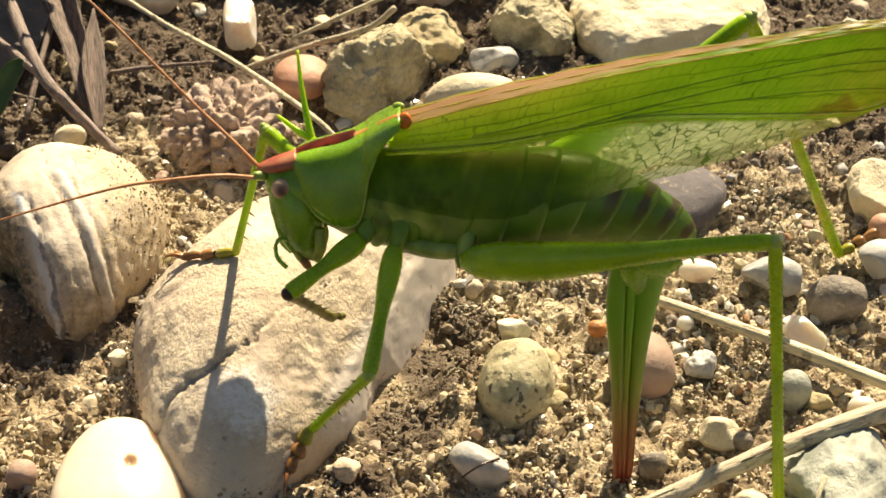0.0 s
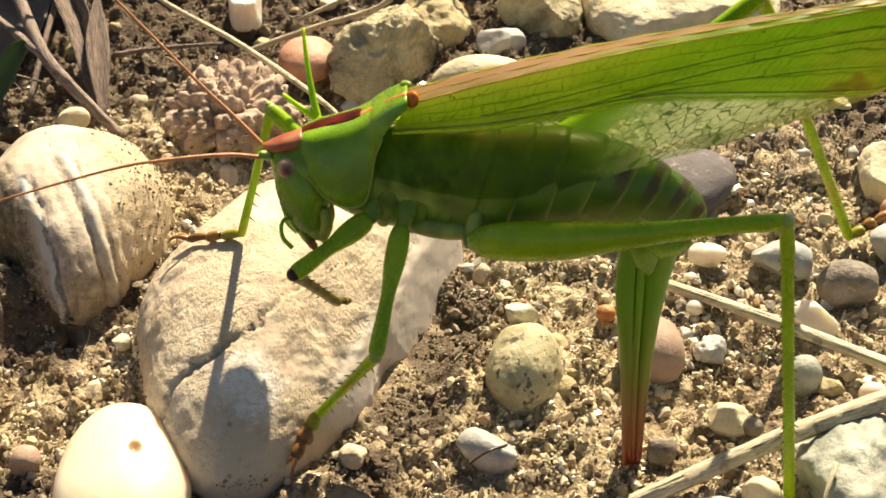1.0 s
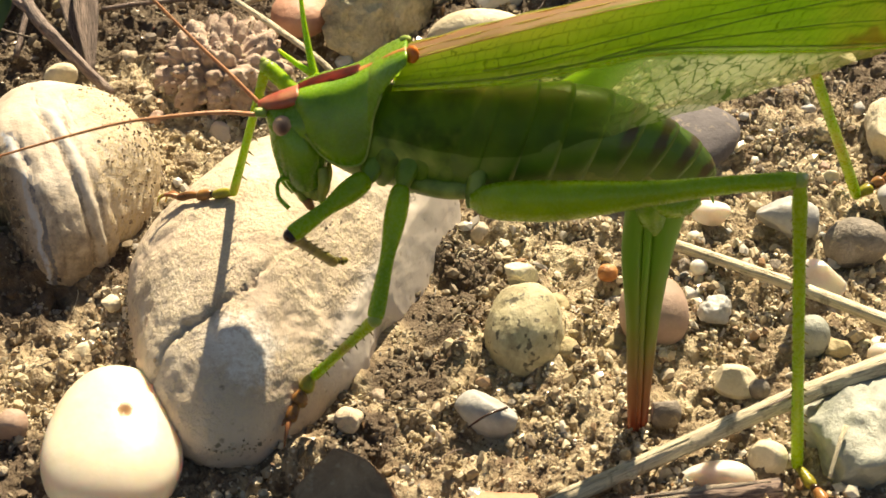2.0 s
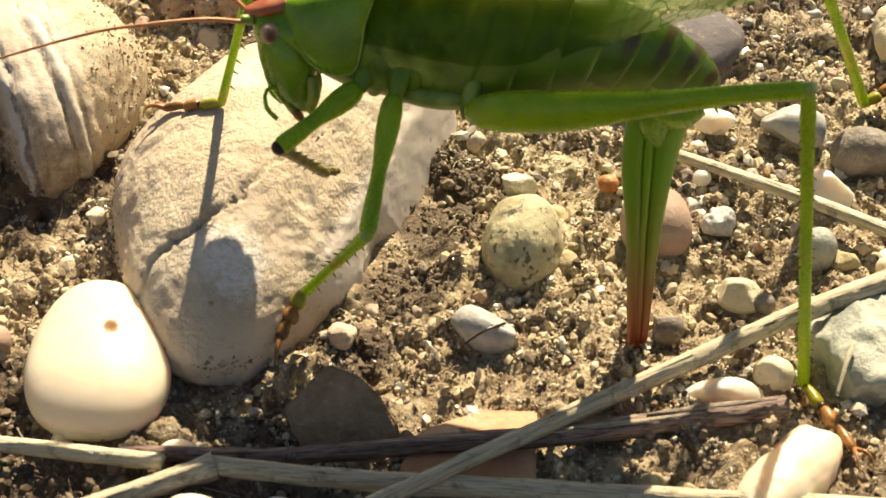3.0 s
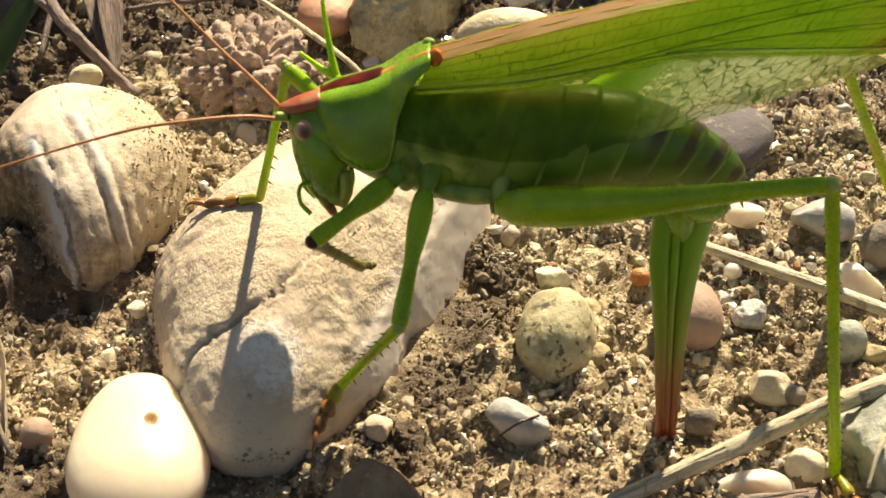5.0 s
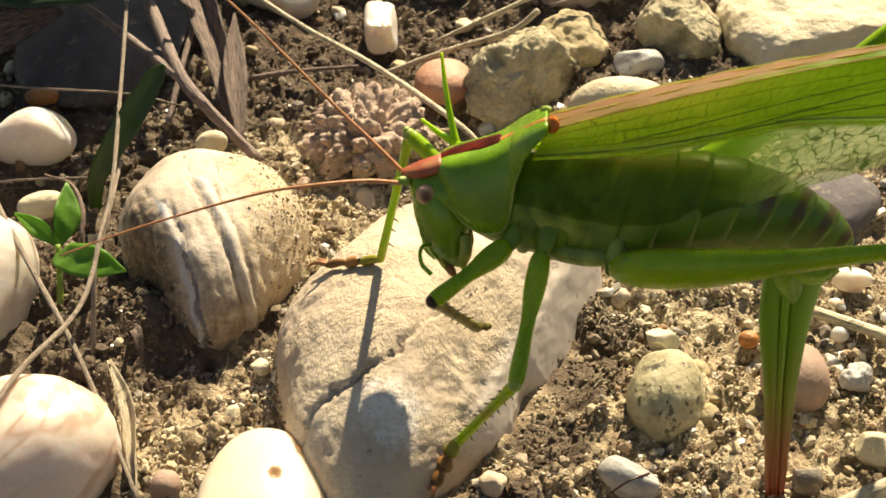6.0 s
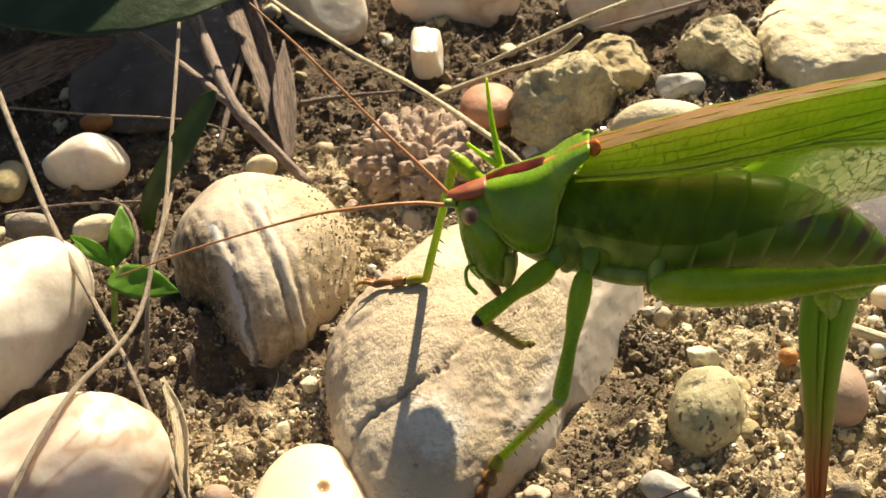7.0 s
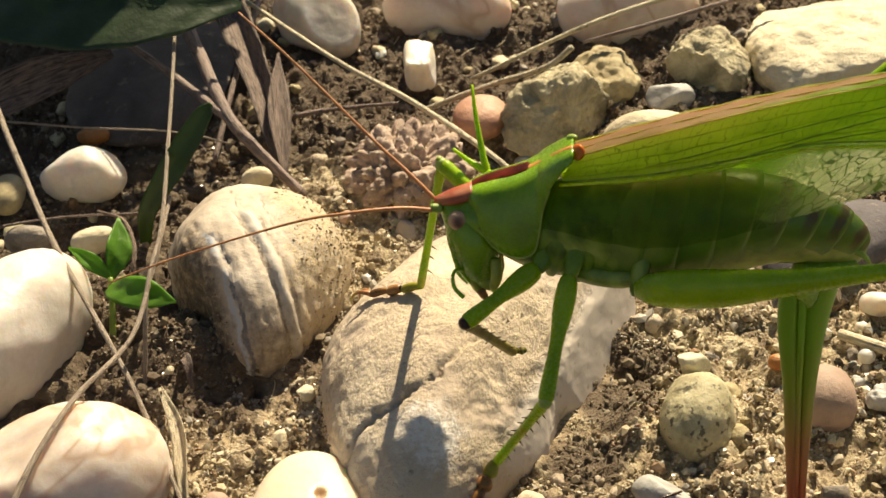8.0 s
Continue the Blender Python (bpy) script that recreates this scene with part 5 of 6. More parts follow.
    col = n.mix(n.math("MULTIPLY", n.math("MULTIPLY", spots, n.step(U, 0.5, 0.75)), 0.7), col, (0.20, 0.09, 0.02))
    col = n.mix(n.math("MULTIPLY", net, n.math("ADD", 0.6, n.math("MULTIPLY", low, 0.28))), col, (0.06, 0.13, 0.012))
    n.end(col, 0.33, n.bump(net, 0.10 * MM, 0.8))
    tr, cl = n.add("BsdfTranslucent"), n.add("BsdfTransparent")
    n.put(col, tr.inputs[0])
    n.put(n.mix(0.75, col, (0.92, 0.95, 0.80)), cl.inputs[0])
    m1, m2 = n.add("MixShader"), n.add("MixShader")
    m1.inputs[0].default_value = 0.72
    n.put(n.bsdf.outputs[0], m1.inputs[1]), n.put(tr.outputs[0], m1.inputs[2])
    clear = n.math("MULTIPLY", n.math("ADD", n.math("MULTIPLY", low, n.math("ADD", 0.30, n.math("MULTIPLY", n.step(U, 0.48, 0.28), 0.38))), n.math("MULTIPLY", n.math("SUBTRACT", 1.0, top), 0.14)), n.math("SUBTRACT", 1.0, n.math("MULTIPLY", net, 0.8)))
    n.set(m2.inputs[0], clear)
    n.put(m1.outputs[0], m2.inputs[1]), n.put(cl.outputs[0], m2.inputs[2]), n.put(m2.outputs[0], n.out.inputs[0])
    return n.m


TOP = spline([(-3.4, 27.0), (2.0, 28.6), (7.9, 30.0), (13.5, 31.1), (19.4, 32.1), (25, 33.0), (29.6, 33.7), (34, 33.9), (37.0, 33.4), (38.6, 32.4)], 8)
LOW = spline([(-5.2, 21.8), (0, 20.7), (4.0, 20.6), (8.5, 21.4), (12.8, 22.7), (17, 23.9), (21.2, 25.1), (25.4, 26.4), (29.6, 27.9), (38.2, 31.9)], 8)


def wing_point(u, v, side):
    """A place on the wing: u along it, v from the back's midline down to its lower edge."""
    k = u * (len(TOP) - 1)
    i, w = min(int(k), len(TOP) - 2), k - min(int(k), len(TOP) - 2)
    tx, tz = TOP[i] * (1 - w) + TOP[i + 1] * w
    lx, lz = LOW[i] * (1 - w) + LOW[i + 1] * w
    wide = 3.1 * (1 - u) ** 0.35 * (0.75 + 0.25 * min(1, u * 6)) + 0.25
    reach = 0.6 * min(1, 3 * (1 - u))
    flat = 0.70 - 0.48 * min(1, u * 1.5)
    if v < 0.2:
        s = v / 0.2
        return Vector((tx + 0.4 * s, side * (reach - (wide * flat + reach) * s), tz + 0.22 * (1 - s) * min(1, 4 * (1 - u)) - 0.28 * s * s))
    s = (v - 0.2) / 0.8
    y = -(wide * (flat + (1.10 - flat) * math.sin(min(s * 1.5, 1.57)) - 0.10 * s * s))
    z = tz - 0.28 - (tz - 0.28 - lz) * s + 0.25 * math.sin(s * math.pi)
    return Vector((tx + 0.4 + (lx - tx - 0.4) * s, side * y, z))


def wing(side, lift):
    bm = bmesh.new()
    uv = bm.loops.layers.uv.verify()
    nu, nv = 90, 30
    grid = [[bm.verts.new(wing_point(i / nu, k / nv, side) + Vector((0, 0, lift + 0.05 * math.sin(i * 0.9 + k)))) for k in range(nv + 1)] for i in range(nu + 1)]
    for i in range(nu):
        for k in range(nv):
            f = bm.faces.new((grid[i][k], grid[i][k + 1], grid[i + 1][k + 1], grid[i + 1][k]))
            for lp, (a, b) in zip(f.loops, ((i, k), (i, k + 1), (i + 1, k + 1), (i + 1, k))):
                lp[uv].uv = (a / nu, b / nv)
    return bm


def vein(side, lift, v0, v1, u0, u1, r, bend=0.0):
    pts = []
    for j in range(17):
        t = j / 16
        u = u0 + (u1 - u0) * t
        v = v0 + (v1 - v0) * t + bend * math.sin(t * math.pi)
        if v0 < 0:              # beside the main vein
            v = max(0.545, 0.2484 + 0.81 * u) + v0 + 0.5
        p = wing_point(u, v, side)
        pts.append(p + Vector((0, side * -0.05, lift)))
    return tube([tuple(p) for p in pts], r, r * 0.5, 3, 6)


WING = wing_material()
VEIN = cuticle("green_vein", (0.12, 0.19, 0.012), (0.06, 0.11, 0.008), 0.35)
VEIN_BACK = cuticle("pinkish_vein", (0.44, 0.27, 0.11), (0.32, 0.16, 0.06), 0.4)
for side, lift in ((1, 0.0), (-1, -0.35)):
    w = part("fore_wing", wing(side, lift), WING, cricket, "long translucent green fore wing with fine veins" if side == 1 else "")
    for v0, v1, u0, u1, r, bend in ((-0.505, 0, 0.0, 0.90, 0.12, 0.0), (-0.535, 0, 0.0, 0.90, 0.08, 0.0), (0.50, 0.55, 0.28, 0.95, 0.06, -0.09), (0.45, 0.36, 0.12, 0.93, 0.05, -0.05), (0.50, 0.78, 0.34, 0.93, 0.05, -0.04)):
        part("vein", vein(side, lift, v0, v1, u0, u1, r, bend), LIME if r > 0.1 else VEIN, w)
    for v0, v1, r in ((0.205, 0.19, 0.07), (0.12, 0.11, 0.06), (0.03, 0.04, 0.05)):
        part("vein", vein(side, lift, v0, v1, 0.01, 0.98, r), VEIN_BACK, w)


# ---- legs ----
LEGS = {}


def spines(a, b, count, length, slant, seed, skin, both, shin):
    """Short thorns along a shin from a to b, each a part of its own."""
    rng = random.Random(seed)
    a, b = Vector(a), Vector(b)
    d = (b - a).normalized()
    for k in range(count):
        p = a.lerp(b, 0.12 + 0.84 * (k + rng.uniform(-0.2, 0.2)) / count)
        for s in ((-1, 1) if both else (1,)):
            out = (d.cross(Vector((0, 1, 0.2))).normalized() * s + d * slant + Vector((0, rng.uniform(-0.5, 0.5), 0))).normalized()
            root = p + (out - d * out.dot(d)).normalized() * skin * 0.7
            part("thorn", loft([(*root, 0.08, 0.08), (*(root + out * length * 0.6), 0.05, 0.05), (*(root + out * length), 0.01, 0.01)], 2, 5, side=(0.2, 0.9, 0.3)), THORN, shin)


def leg(name, hip, knee, heel, toe, thigh, shin, foot_material=None, thorns=(10, 0.5), mats=(None, None), bulge=1.0, bend=0.0, knee_dark=False, end=0.45, foot=1.25, both=True):
    """Coxa, thigh, shin with thorns, and a jointed foot with two claws. The shin is the part that moves, the foot rides on it."""
    mt, ms = mats[0] or GREEN_LEG, mats[1] or LIME
    h, k, e, t = Vector(hip), Vector(knee), Vector(heel), Vector(toe)
    q = lambda a, b, s: tuple(a.lerp(b, s))
    sag = Vector((0, 0, bend))
    sg, w = (1 if hip[1] > 0 else -1), thigh if thigh < 1 else 0.6
    part("coxa", loft([(hip[0] + 0.8, hip[1] - sg * 1.4, hip[2] + 2.5, w * 0.4, w * 0.5), (hip[0] + 0.55, hip[1] - sg * 0.95, hip[2] + 1.6, w * 0.8, w * 1.0), (hip[0] + 0.25, hip[1] - sg * 0.45, hip[2] + 0.7, w * 0.85, w * 1.0), (hip[0], hip[1] - sg * 0.05, hip[2] - 0.1, w * 0.62, w * 0.68), (hip[0] - 0.1, hip[1], hip[2] - 0.5, w * 0.3, w * 0.3)], 5, 14, side=(0.2, 1, 0.1)), GREEN_BODY, cricket)
    f = part(name + "_thigh", loft([(*h, thigh * 0.35, thigh * 0.4), (*(h.lerp(k, 0.05) + sag * 0.2), thigh * 0.7, thigh * bulge * 0.8), (*(h.lerp(k, 0.14) + sag * 0.5), thigh * 0.85, thigh * bulge), (*(h.lerp(k, 0.3) + sag), thigh * 0.8, thigh * bulge * 0.98), (*(h.lerp(k, 0.55) + sag * 0.7), thigh * 0.62, thigh * (0.55 + 0.1 * bulge)), (*q(h, k, 0.8), thigh * end, thigh * end * 1.03), (*q(h, k, 0.96), thigh * end, thigh * end * 1.05), (*k, thigh * end * 0.7, thigh * end * 0.7)], 6, 18), mt, cricket)
    part("knee", ball(knee, (thigh * end * 0.9, thigh * end * 0.9, thigh * end * 0.9)), BLACK if knee_dark else GREEN_PALE, f, "dark knee joint" if knee_dark else "pale glossy knee joint")
    s = part(name + "_shin", loft([(*k, shin * 0.8, shin * 0.8), (*q(k, e, 0.08), shin * 1.05, shin * 1.1), (*q(k, e, 0.2), shin * 0.9, shin * 0.95), (*q(k, e, 0.6), shin * 0.8, shin * 0.85), (*q(k, e, 0.95), shin * 0.85, shin * 0.9), (*e, shin * 0.5, shin * 0.5)], 6, 12), ms, cricket)
    spines(k, e, thorns[0], thorns[1], 0.7, len(name) * 7, shin, both, s)
    if not knee_dark:
        dk = (k - h).normalized()
        # pale cap; on the hind knees its white glint is put into the colour
        part("knee_cap", ball(k + dk * thigh * end * 0.45 + Vector((0, 0, thigh * end * 0.35)), (thigh * end * 0.5, thigh * end * 0.7, thigh * end * 0.5), 2), GREEN_PALE if thigh < 1 else KNEE, f, "glossy pale tip of the knee")
        part("knee_ring", ball(k + (e - k).normalized() * shin * 0.9, (shin * 0.85, shin * 0.85, shin * 0.8), 2), FOOT, f, "brown ring below the knee")
    fm = foot_material or FOOT
    d = (t - e).normalized()
    o = d.cross(Vector((0, 0, 1))).normalized()
    up = Vector((0, 0, 0.14))
    for a, b, fat in ((0.0, 0.34, 1.0), (0.36, 0.60, 1.1), (0.60, 0.98, 0.85)):
        p, q2 = e.lerp(t, a), e.lerp(t, b)
        g = shin * foot * fat
        part("foot_joint", loft([(*(p + up), g * 0.45, g * 0.5), (*(p.lerp(q2, 0.35) + up * 1.6), g * 0.75, g * 0.72), (*(p.lerp(q2, 0.8) + up), g * 1.0, g * 0.78), (*(q2 + up * 0.6), g * 0.55, g * 0.45)], 4, 10, side=tuple(o)), TARSUS if a == 0 and not knee_dark else fm, s, "brown foot joint" if knee_dark else "tan foot joint")
    for sgn in (-1, 1):
        c = e.lerp(t, 0.55) + o * sgn * shin * foot * 0.55
        part("foot_pad", ball(c, (shin * foot * 0.5, shin * foot * 0.5, shin * foot * 0.4), 2), fm, s, "rounded pad of the foot")
    part("foot_knuckle", ball(e.lerp(t, 0.36) + Vector((0, 0, 0.2)), (shin * 0.75, shin * 0.75, shin * 0.75), 2), BLACK, s, "dark joint of the foot")
    for sgn in () if knee_dark else (-1, 1):
        part("claw", tube((tuple(t - d * 0.2 + up), tuple(t + d * 0.55 + o * sgn * 0.35 + Vector((0, 0, 0.45))), tuple(t + d * 1.15 + o * sgn * 0.55 + Vector((0, 0, 0.3))), tuple(t + d * 1.4 + o * sgn * 0.55 - Vector((0, 0, 0.3)))), 0.17 * foot, 0.04, 5, 8), CLAW, s, "curved claw")
    LEGS[name] = (s, k, e)


leg("left_hind", (1.3, -3.4, 17.6), (22.2, -8, 20.3), (23.9, -4.7, -1.3), (26.4, -10.4, -3.5), 1.32, 0.48, thorns=(26, 0.42), bulge=1.05, bend=-0.35, foot=1.0)
leg("right_hind", (1.3, 3.4, 17.6), (22.6, 9.5, 32.6), (33.2, 24.6, 9.9), (36.8, 26.2, 11.6), 1.45, 0.5, thorns=(24, 0.42), bulge=1.05)
leg("left_middle", (-3.3, -2.9, 18.6), (-5.1, -6.6, 10.2), (-9.5, -0.9, 3.8), (-11.1, -2.4, 0.9), 0.76, 0.42, thorns=(7, 0.5), end=0.72, foot=1.5)
leg("left_front", (-5.5, -2.4, 18.9), (-10.7, -4.5, 15.4), (-8.1, 2.8, 11.1), (-7.3, 3.5, 10.9), 0.80, 0.42, thorns=(6, 0.5), knee_dark=True, mats=(GREEN_LEG, SHADY), end=0.72, foot=0.85, foot_material=SHADY)
leg("right_front", (-6.5, 2.4, 19.5), (-12.9, 5.5, 24.8), (-15.7, 9.1, 14.4), (-20.1, 11.3, 13.4), 0.78, 0.36, thorns=(8, 0.7), end=0.72, foot=1.35, both=False)
part("right_middle_thigh", tube(((-3.5, 2.8, 19.0), (-7.0, 4.6, 22.6), (-9.6, 5.5, 24.0)), 0.75, 0.45), GREEN_LEG, cricket)
part("right_middle_shin", tube(((-9.5, 5.6, 23.9), (-9.9, 6.0, 25.6), (-10.35, 6.6, 28.2), (-10.6, 7.0, 30.5)), 0.34, 0.10, 6, 10), LIME, cricket)
part("right_middle_spur", tube(((-9.7, 5.6, 24.2), (-11.0, 6.0, 25.0), (-12.1, 6.3, 25.8)), 0.28, 0.12), LIME, cricket)


# fitted to the camera's view: behind the neck the body is drawn nearer, out over the blade and the hind feet
def fit_to_view(p):
    """A place on the cricket (mm, in its own space) after that pull, which grows with the height over the soil."""
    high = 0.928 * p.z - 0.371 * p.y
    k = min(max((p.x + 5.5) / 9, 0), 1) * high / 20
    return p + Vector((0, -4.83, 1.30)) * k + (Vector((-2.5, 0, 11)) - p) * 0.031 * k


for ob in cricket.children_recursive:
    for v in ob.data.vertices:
        v.co = fit_to_view(v.co / MM) * MM
LEGS = {name: (shin, fit_to_view(k), fit_to_view(e)) for name, (shin, k, e) in LEGS.items()}


# ---- grit and small pebbles strewn in the soil ----
def clear_of(x, y, keep):
    return all((x - cx) ** 2 / (rx * rx) + (y - cy) ** 2 / (ry * ry) > 1 for cx, cy, rx, ry in keep)


TAKEN = [(-13, -13, 9, 13), (-30.0, 1, 5.5, 9.5), (-23.1, -31, 4.6, 5), (-51, -9, 6, 9), (-42, -27, 7, 6), (23, 36, 10, 4.5), (-46, 35, 9, 11)]


def small_pebbles(count, seed, mats, area, sizes, label):
    """Pebbles of one to three millimetres: a few shapes, rotated and set by chance in an area."""
    rng = random.Random(seed)
    shapes = []
    for k in range(10):
        bm = pebble_mesh((1, rng.uniform(0.65, 0.95), rng.uniform(0.55, 0.8)), lumps=0.28, scale=1.1, cuts=rng.choice((3, 5, 7)), level=3, seed=1.7 * k + 0.3)
        ob = part("pebble", bm, mats[k % len(mats)])
        shapes.append(ob.data)
        bpy.data.objects.remove(ob)
    made = 0
    while made < count:
        x, y = rng.uniform(area[0], area[1]), rng.uniform(area[2], area[3])
        if not clear_of(x, y, TAKEN):
            continue
        r = rng.choice(sizes)
        ob = new("pebble", rng.choice(shapes))
        ob.matrix_world = pose(x * MM, y * MM, (relief(x, y) + r * 0.15) * MM, rng.uniform(-20, 20), rng.uniform(-20, 20), rng.uniform(0, 360)) @ Matrix.Scale(r, 4)
        tagged(ob, label, "pebble", "tiny pebbles strewn in the soil")
        made += 1


small_pebbles(190, 5, [PALE, WHITE, TAN, GREY, PINK, LIMESTONE, SPECKLED, LIMESTONE, TAN, PALE], (-62, 42, -50, 56), (0.45, 0.55, 0.7, 0.9, 1.2), "tiny rounded pebble half sunk in soil")
small_pebbles(85, 9, [WHITE, GREY, BLUEGREY, PALE, WHITE, GREENGREY, PINK, PALE, BLUEGREY, GREY], (16, 41, -14, 17), (0.3, 0.4, 0.5, 0.6, 0.8), "tiny grey or whitish bit of gravel on soil")


def fibres(count):
    """Bits of dry root and straw lying on the soil: six shapes, rotated and strewn by chance."""
    rng = random.Random(31)
    shapes = []
    for k in range(6):
        ln, bend = rng.uniform(1.2, 3.4), rng.uniform(-0.7, 0.7)
        ob = part("fibre", tube(((-ln / 2, 0, 0), (-ln / 6, bend * 0.4, 0.25), (ln / 5, bend * 0.3, 0.2), (ln / 2, -bend * 0.4, 0)), rng.uniform(0.05, 0.11), 0.04, 4, 6), (STRAW_DULL, TWIG, STRAW_PALE)[k % 3])
        shapes.append(ob.data)
        bpy.data.objects.remove(ob)
    made = 0
    while made < count:
        x, y = rng.uniform(-58, 40), rng.uniform(-46, 48)
        if not clear_of(x, y, TAKEN) or (x > 2 and rng.random() < 0.65):
            continue
        ob = new("fibre", rng.choice(shapes))
        ob.matrix_world = pose(x * MM, y * MM, (relief(x, y) + 0.3) * MM, rng.uniform(-15, 15), rng.uniform(-15, 15), rng.uniform(0, 360))
        tagged(ob, "tiny dry plant fibre lying on soil", "plant fibre", "tiny fibres strewn on the soil")
        made += 1


fibres(110)


def grit(count, faces, least, spread, most, seed, places=None, material=None):
    """Sand grains and crumbs: uneven lumps of so many faces, joined."""
    bm = bmesh.new()
    if faces == 20:
        bmesh.ops.create_icosphere(bm, subdivisions=1, radius=1)
    else:
        bmesh.ops.create_cone(bm, segments=4, radius1=1, radius2=0, depth=1)
        bmesh.ops.create_cone(bm, segments=4, radius1=1, radius2=0, depth=1, matrix=pose(0, 0, -1, 180))
        bmesh.ops.remove_doubles(bm, verts=bm.verts, dist=0.01)
    base = np.array([v.co[:] for v in bm.verts])
    tri = np.array([[v.index for v in f.verts] for f in bm.faces])
    bm.free()
    rng = np.random.default_rng(seed)
    vs, fs, n = [], [], 0
    while n < count:
        x, y = rng.uniform(-64, 43), rng.uniform(-51, 58)
        if places:
            x, y, z = places[n % len(places)]
        elif not clear_of(x, y, TAKEN) or noise.noise(Vector((x * 0.16, y * 0.16, 2))) * 0.7 + noise.noise(Vector((x * 0.5, y * 0.5, 7))) * 0.9 + rng.uniform(-0.4, 0.4) < -0.15:
            continue
        r = min(spread * rng.pareto(2.2) + least, most)
        s = r * rng.uniform(0.45, 1.35, 3)
        a, b = rng.uniform(0, 6.28), rng.uniform(-0.7, 0.7)
        p = base * (1 + rng.uniform(-0.35, 0.35, (len(base), 1))) * s
        p = np.stack([p[:, 0], p[:, 1] * np.cos(b) - p[:, 2] * np.sin(b), p[:, 1] * np.sin(b) + p[:, 2] * np.cos(b)], 1)
        p = np.stack([p[:, 0] * np.cos(a) - p[:, 1] * np.sin(a), p[:, 0] * np.sin(a) + p[:, 1] * np.cos(a), p[:, 2]], 1)
        vs.append((p + (x, y, (z if places else relief(x, y)) + 0.25 * r)) * MM)
        fs.append(tri + n * len(base))
        n += 1
    me = bpy.data.meshes.new("grit")
    me.from_pydata(np.concatenate(vs).tolist(), [], np.concatenate(fs).tolist())
    me.materials.append(material or GRAIN)
    return me


def clinging(ob, count, where, seed):
    """Places on a stone's skin, picked by chance where where(x, y, z) of its own space allows."""
    rng = random.Random(seed)
    out = []
    while len(out) < count:
        v = rng.choice(ob.data.vertices)
        p = v.co / MM
        if v.normal.z > 0.05 and where(p.x, p.y, p.z) + rng.uniform(-1, 1) > 0:
            q = ob.matrix_world @ v.co / MM
            out.append((q.x + rng.uniform(-0.2, 0.2), q.y + rng.uniform(-0.2, 0.2), q.z))
    return out


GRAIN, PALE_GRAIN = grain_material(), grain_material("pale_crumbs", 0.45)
STUCK = clinging(STREAKED, 1000, lambda x, y, z: max(x + 0.35 * (y + 2.2) - 4.4 + 2.0 * noise.noise(Vector((x * 0.5, y * 0.5, 0))), 0.6 * (-5.0 - y) if x + 0.43 * (y + 2.2) < -3.2 else -9, 0.8 - z) - 0.6, 1)
STUCK += clinging(FLAT, 900, lambda x, y, z: -9 if 0.885 * x - 0.36 * y + 0.27 * z > 4.6 else 0.4 - z, 2)
STUCK += clinging(TUFF, 900, lambda x, y, z: 0.3, 3)
tagged(new("crumbs", grit(len(STUCK), 8, 0.07, 0.06, 0.3, 6, STUCK, PALE_GRAIN)), "crumbs of sandy soil stuck to stones", "soil", kind="stuff")
rng = random.Random(21)
HEAPS = []
while len(HEAPS) < 13000:
    x, y = rng.uniform(-60, 42), rng.uniform(-48, 50)
    here = noise.noise(Vector((x * 0.33, y * 0.33, 11))) + 0.5 * noise.noise(Vector((x * 0.1, y * 0.1, 5)))
    if here > 0.22 and clear_of(x, y, TAKEN) and math.hypot((x - 2) / 42, (y + 8) / 36) < 1:
        HEAPS.append((x, y, relief(x, y) + rng.uniform(0, 0.8) * here))
tagged(new("soil_crumbs", grit(len(HEAPS), 20, 0.10, 0.085, 0.45, 8, HEAPS, PALE_GRAIN)), "pale crumbs of sandy soil lying in heaps", "soil", kind="stuff")


def clods(count, seed):
    """Clods of soil: rough crumbly lumps of one to three millimetres, joined."""
    rng = np.random.default_rng(seed)
    forms = []
    for k in range(8):
        bm = pebble_mesh((1, 0.85, 0.7), lumps=0.55, scale=1.3, cuts=2, level=3, seed=0.9 * k + 0.2)
        forms.append((np.array([v.co[:] for v in bm.verts]), np.array([[v.index for v in f.verts] for f in bm.faces])))
        bm.free()
    vs, fs, n, first = [], [], 0, 0
    while n < count:
        x, y = rng.uniform(-60, 42), rng.uniform(-48, 50)
        if not clear_of(x, y, TAKEN) or noise.noise(Vector((x * 0.22, y * 0.22, 13))) + rng.uniform(-0.3, 0.3) < 0.02:
            continue
        base, tri = forms[n % 8]
        r = min(0.32 + 0.22 * rng.pareto(2.4), 1.3)
        a = rng.uniform(0, 6.28)
        p = base * r * rng.uniform(0.75, 1.2, 3)
        p = np.stack([p[:, 0] * np.cos(a) - p[:, 1] * np.sin(a), p[:, 0] * np.sin(a) + p[:, 1] * np.cos(a), p[:, 2]], 1)
        vs.append((p + (x, y, relief(x, y) + 0.1 * r)) * MM)
        fs.append(tri + first)
        first += len(base)
        n += 1
    me = bpy.data.meshes.new("clods")
    me.from_pydata(np.concatenate(vs).tolist(), [], np.concatenate(fs).tolist())
    me.polygons.foreach_set("use_smooth", [True] * len(me.polygons))
    me.materials.append(bpy.data.materials["sandy_soil"])
    return me


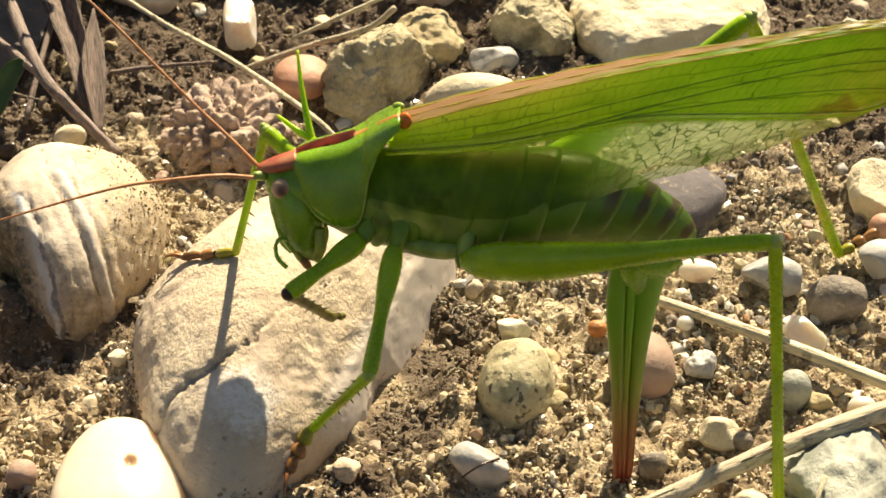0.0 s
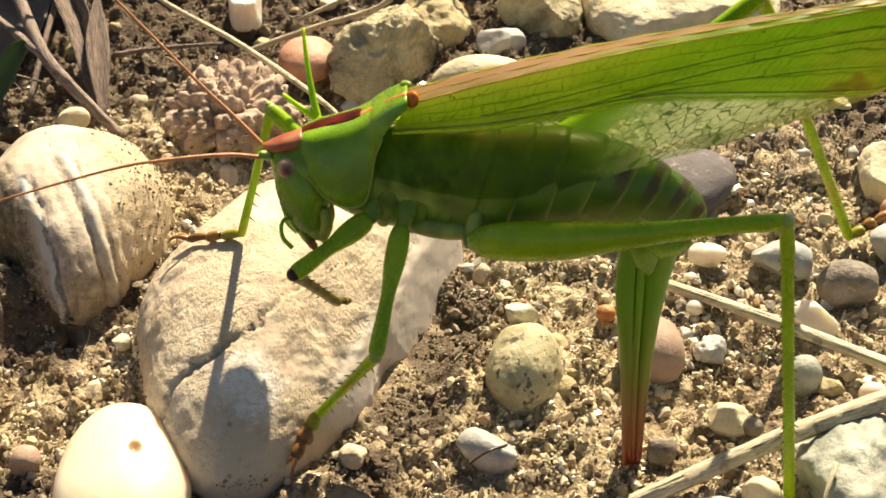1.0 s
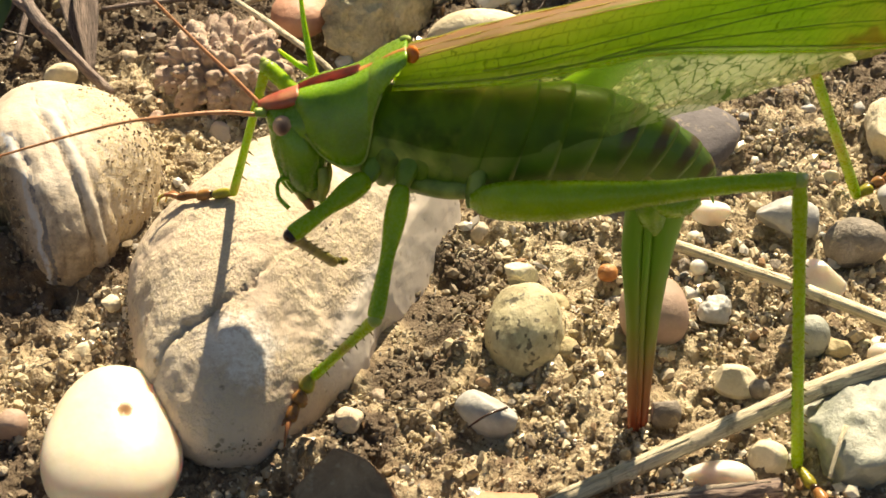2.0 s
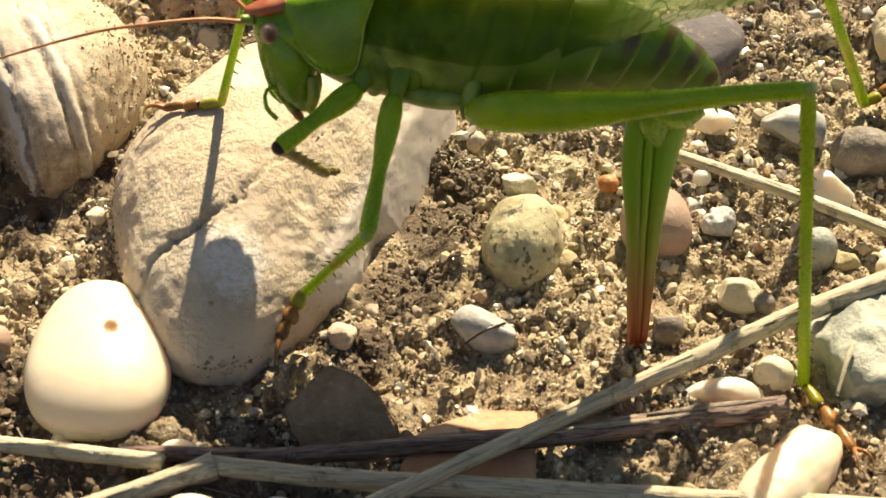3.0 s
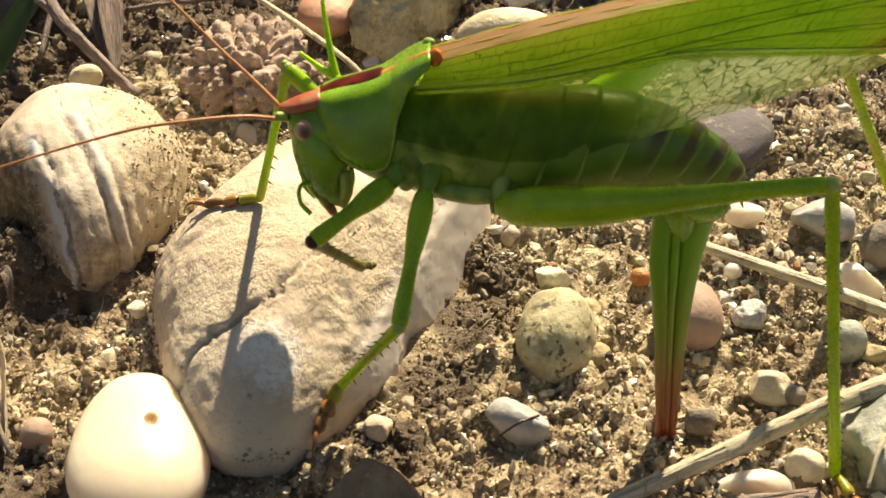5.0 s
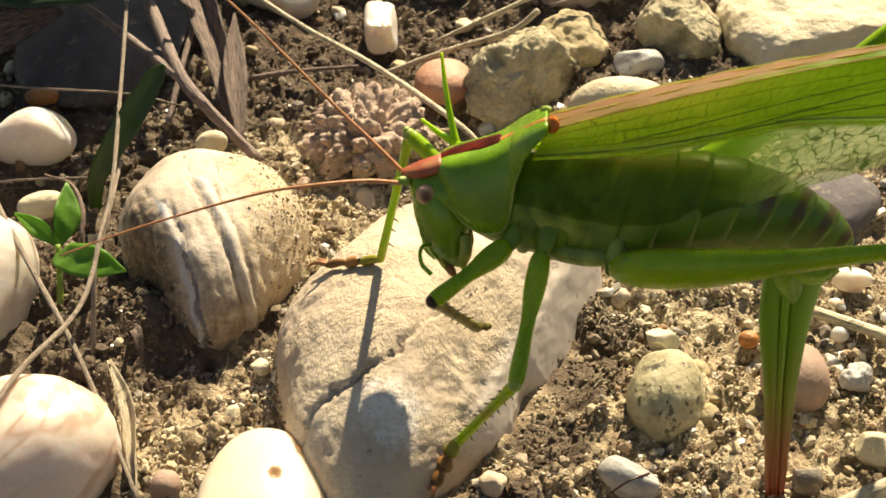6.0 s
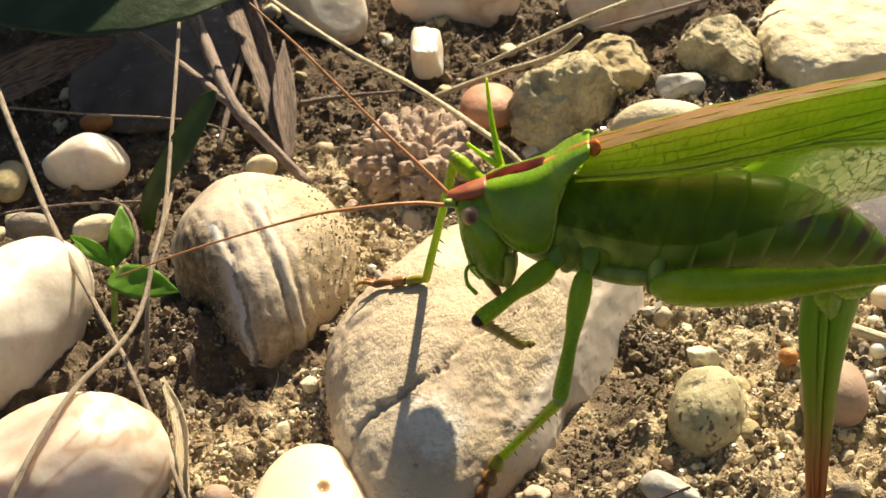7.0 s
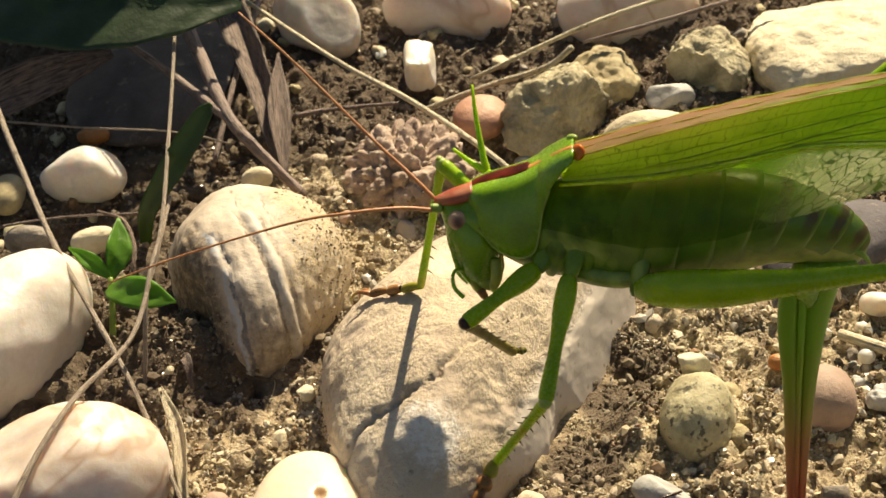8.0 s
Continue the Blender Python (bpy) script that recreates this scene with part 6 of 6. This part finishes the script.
tagged(new("clods", clods(1500, 17)), "crumbly clods of sandy brown soil", "soil", kind="stuff")
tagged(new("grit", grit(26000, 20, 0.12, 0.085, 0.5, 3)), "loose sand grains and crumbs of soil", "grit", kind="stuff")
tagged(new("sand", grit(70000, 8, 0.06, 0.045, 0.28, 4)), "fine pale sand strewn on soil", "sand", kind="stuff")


# ---- what moves: the cricket rocks on its planted feet, and at the end lifts its abdomen ----
def motions():
    rows = [(0.0, 0, -0.3), (0.5, 0.13, -0.7), (1.0, 0, 0), (1.6, 0.1, -0.1), (2.5, 0.22, -0.28), (3.0, 0.05, -0.3), (3.5, 0.3, -0.28), (4.0, -0.5, -0.08), (4.7, -0.3, -0.15),
            (5.5, -0.16, -0.2), (6.0, -0.12, -0.05), (6.5, 0, 0), (7.0, 0, -0.15), (7.5, -0.1, 0.05), (8.0, -0.48, 0.2)]
    tilt = pose(0, 0, 0, LEAN)
    home = pose(0, -0.0274, 0, LEAN)
    walk(cricket, [(t, home @ pose(dx * MM, 0, dz * MM)) for t, dx, dz in rows])
    for shin, k, e in LEGS.values():
        steps = []
        for t, dx, dz in rows:
            turn = (e - k).rotation_difference(e - Vector((dx, 0, dz)) - k).to_matrix().to_4x4()
            steps.append((t, Matrix.Translation(k * MM) @ turn @ Matrix.Translation(-k * MM)))
        walk(shin, steps)
    hinge = Vector((0.5, 0, 20.5)) * MM
    lift = [(0.0, 0.0), (6.8, 0.0), (7.0, 1.0), (7.2, 4.0), (7.4, 7.5), (7.6, 10.0), (7.8, 10.0), (7.9, 8.5), (8.0, 5.5)]
    walk(abdomen, [(t, Matrix.Translation(hinge) @ pose(0, 0, 0, 0, -a, 0) @ Matrix.Translation(-hinge)) for t, a in lift])
    sink = [(0.0, 0, 0.0), (6.8, 0, 0.0), (7.2, 0, 0.5), (7.4, 0.1, 1.2), (7.6, 0.1, 1.8), (7.8, 0, 1.8), (7.9, -0.1, 1.5), (8.0, -0.2, 1.0)]
    walk(ovipositor, [(t, pose(dx * MM, 0, dz * MM)) for t, dx, dz in sink])


motions()
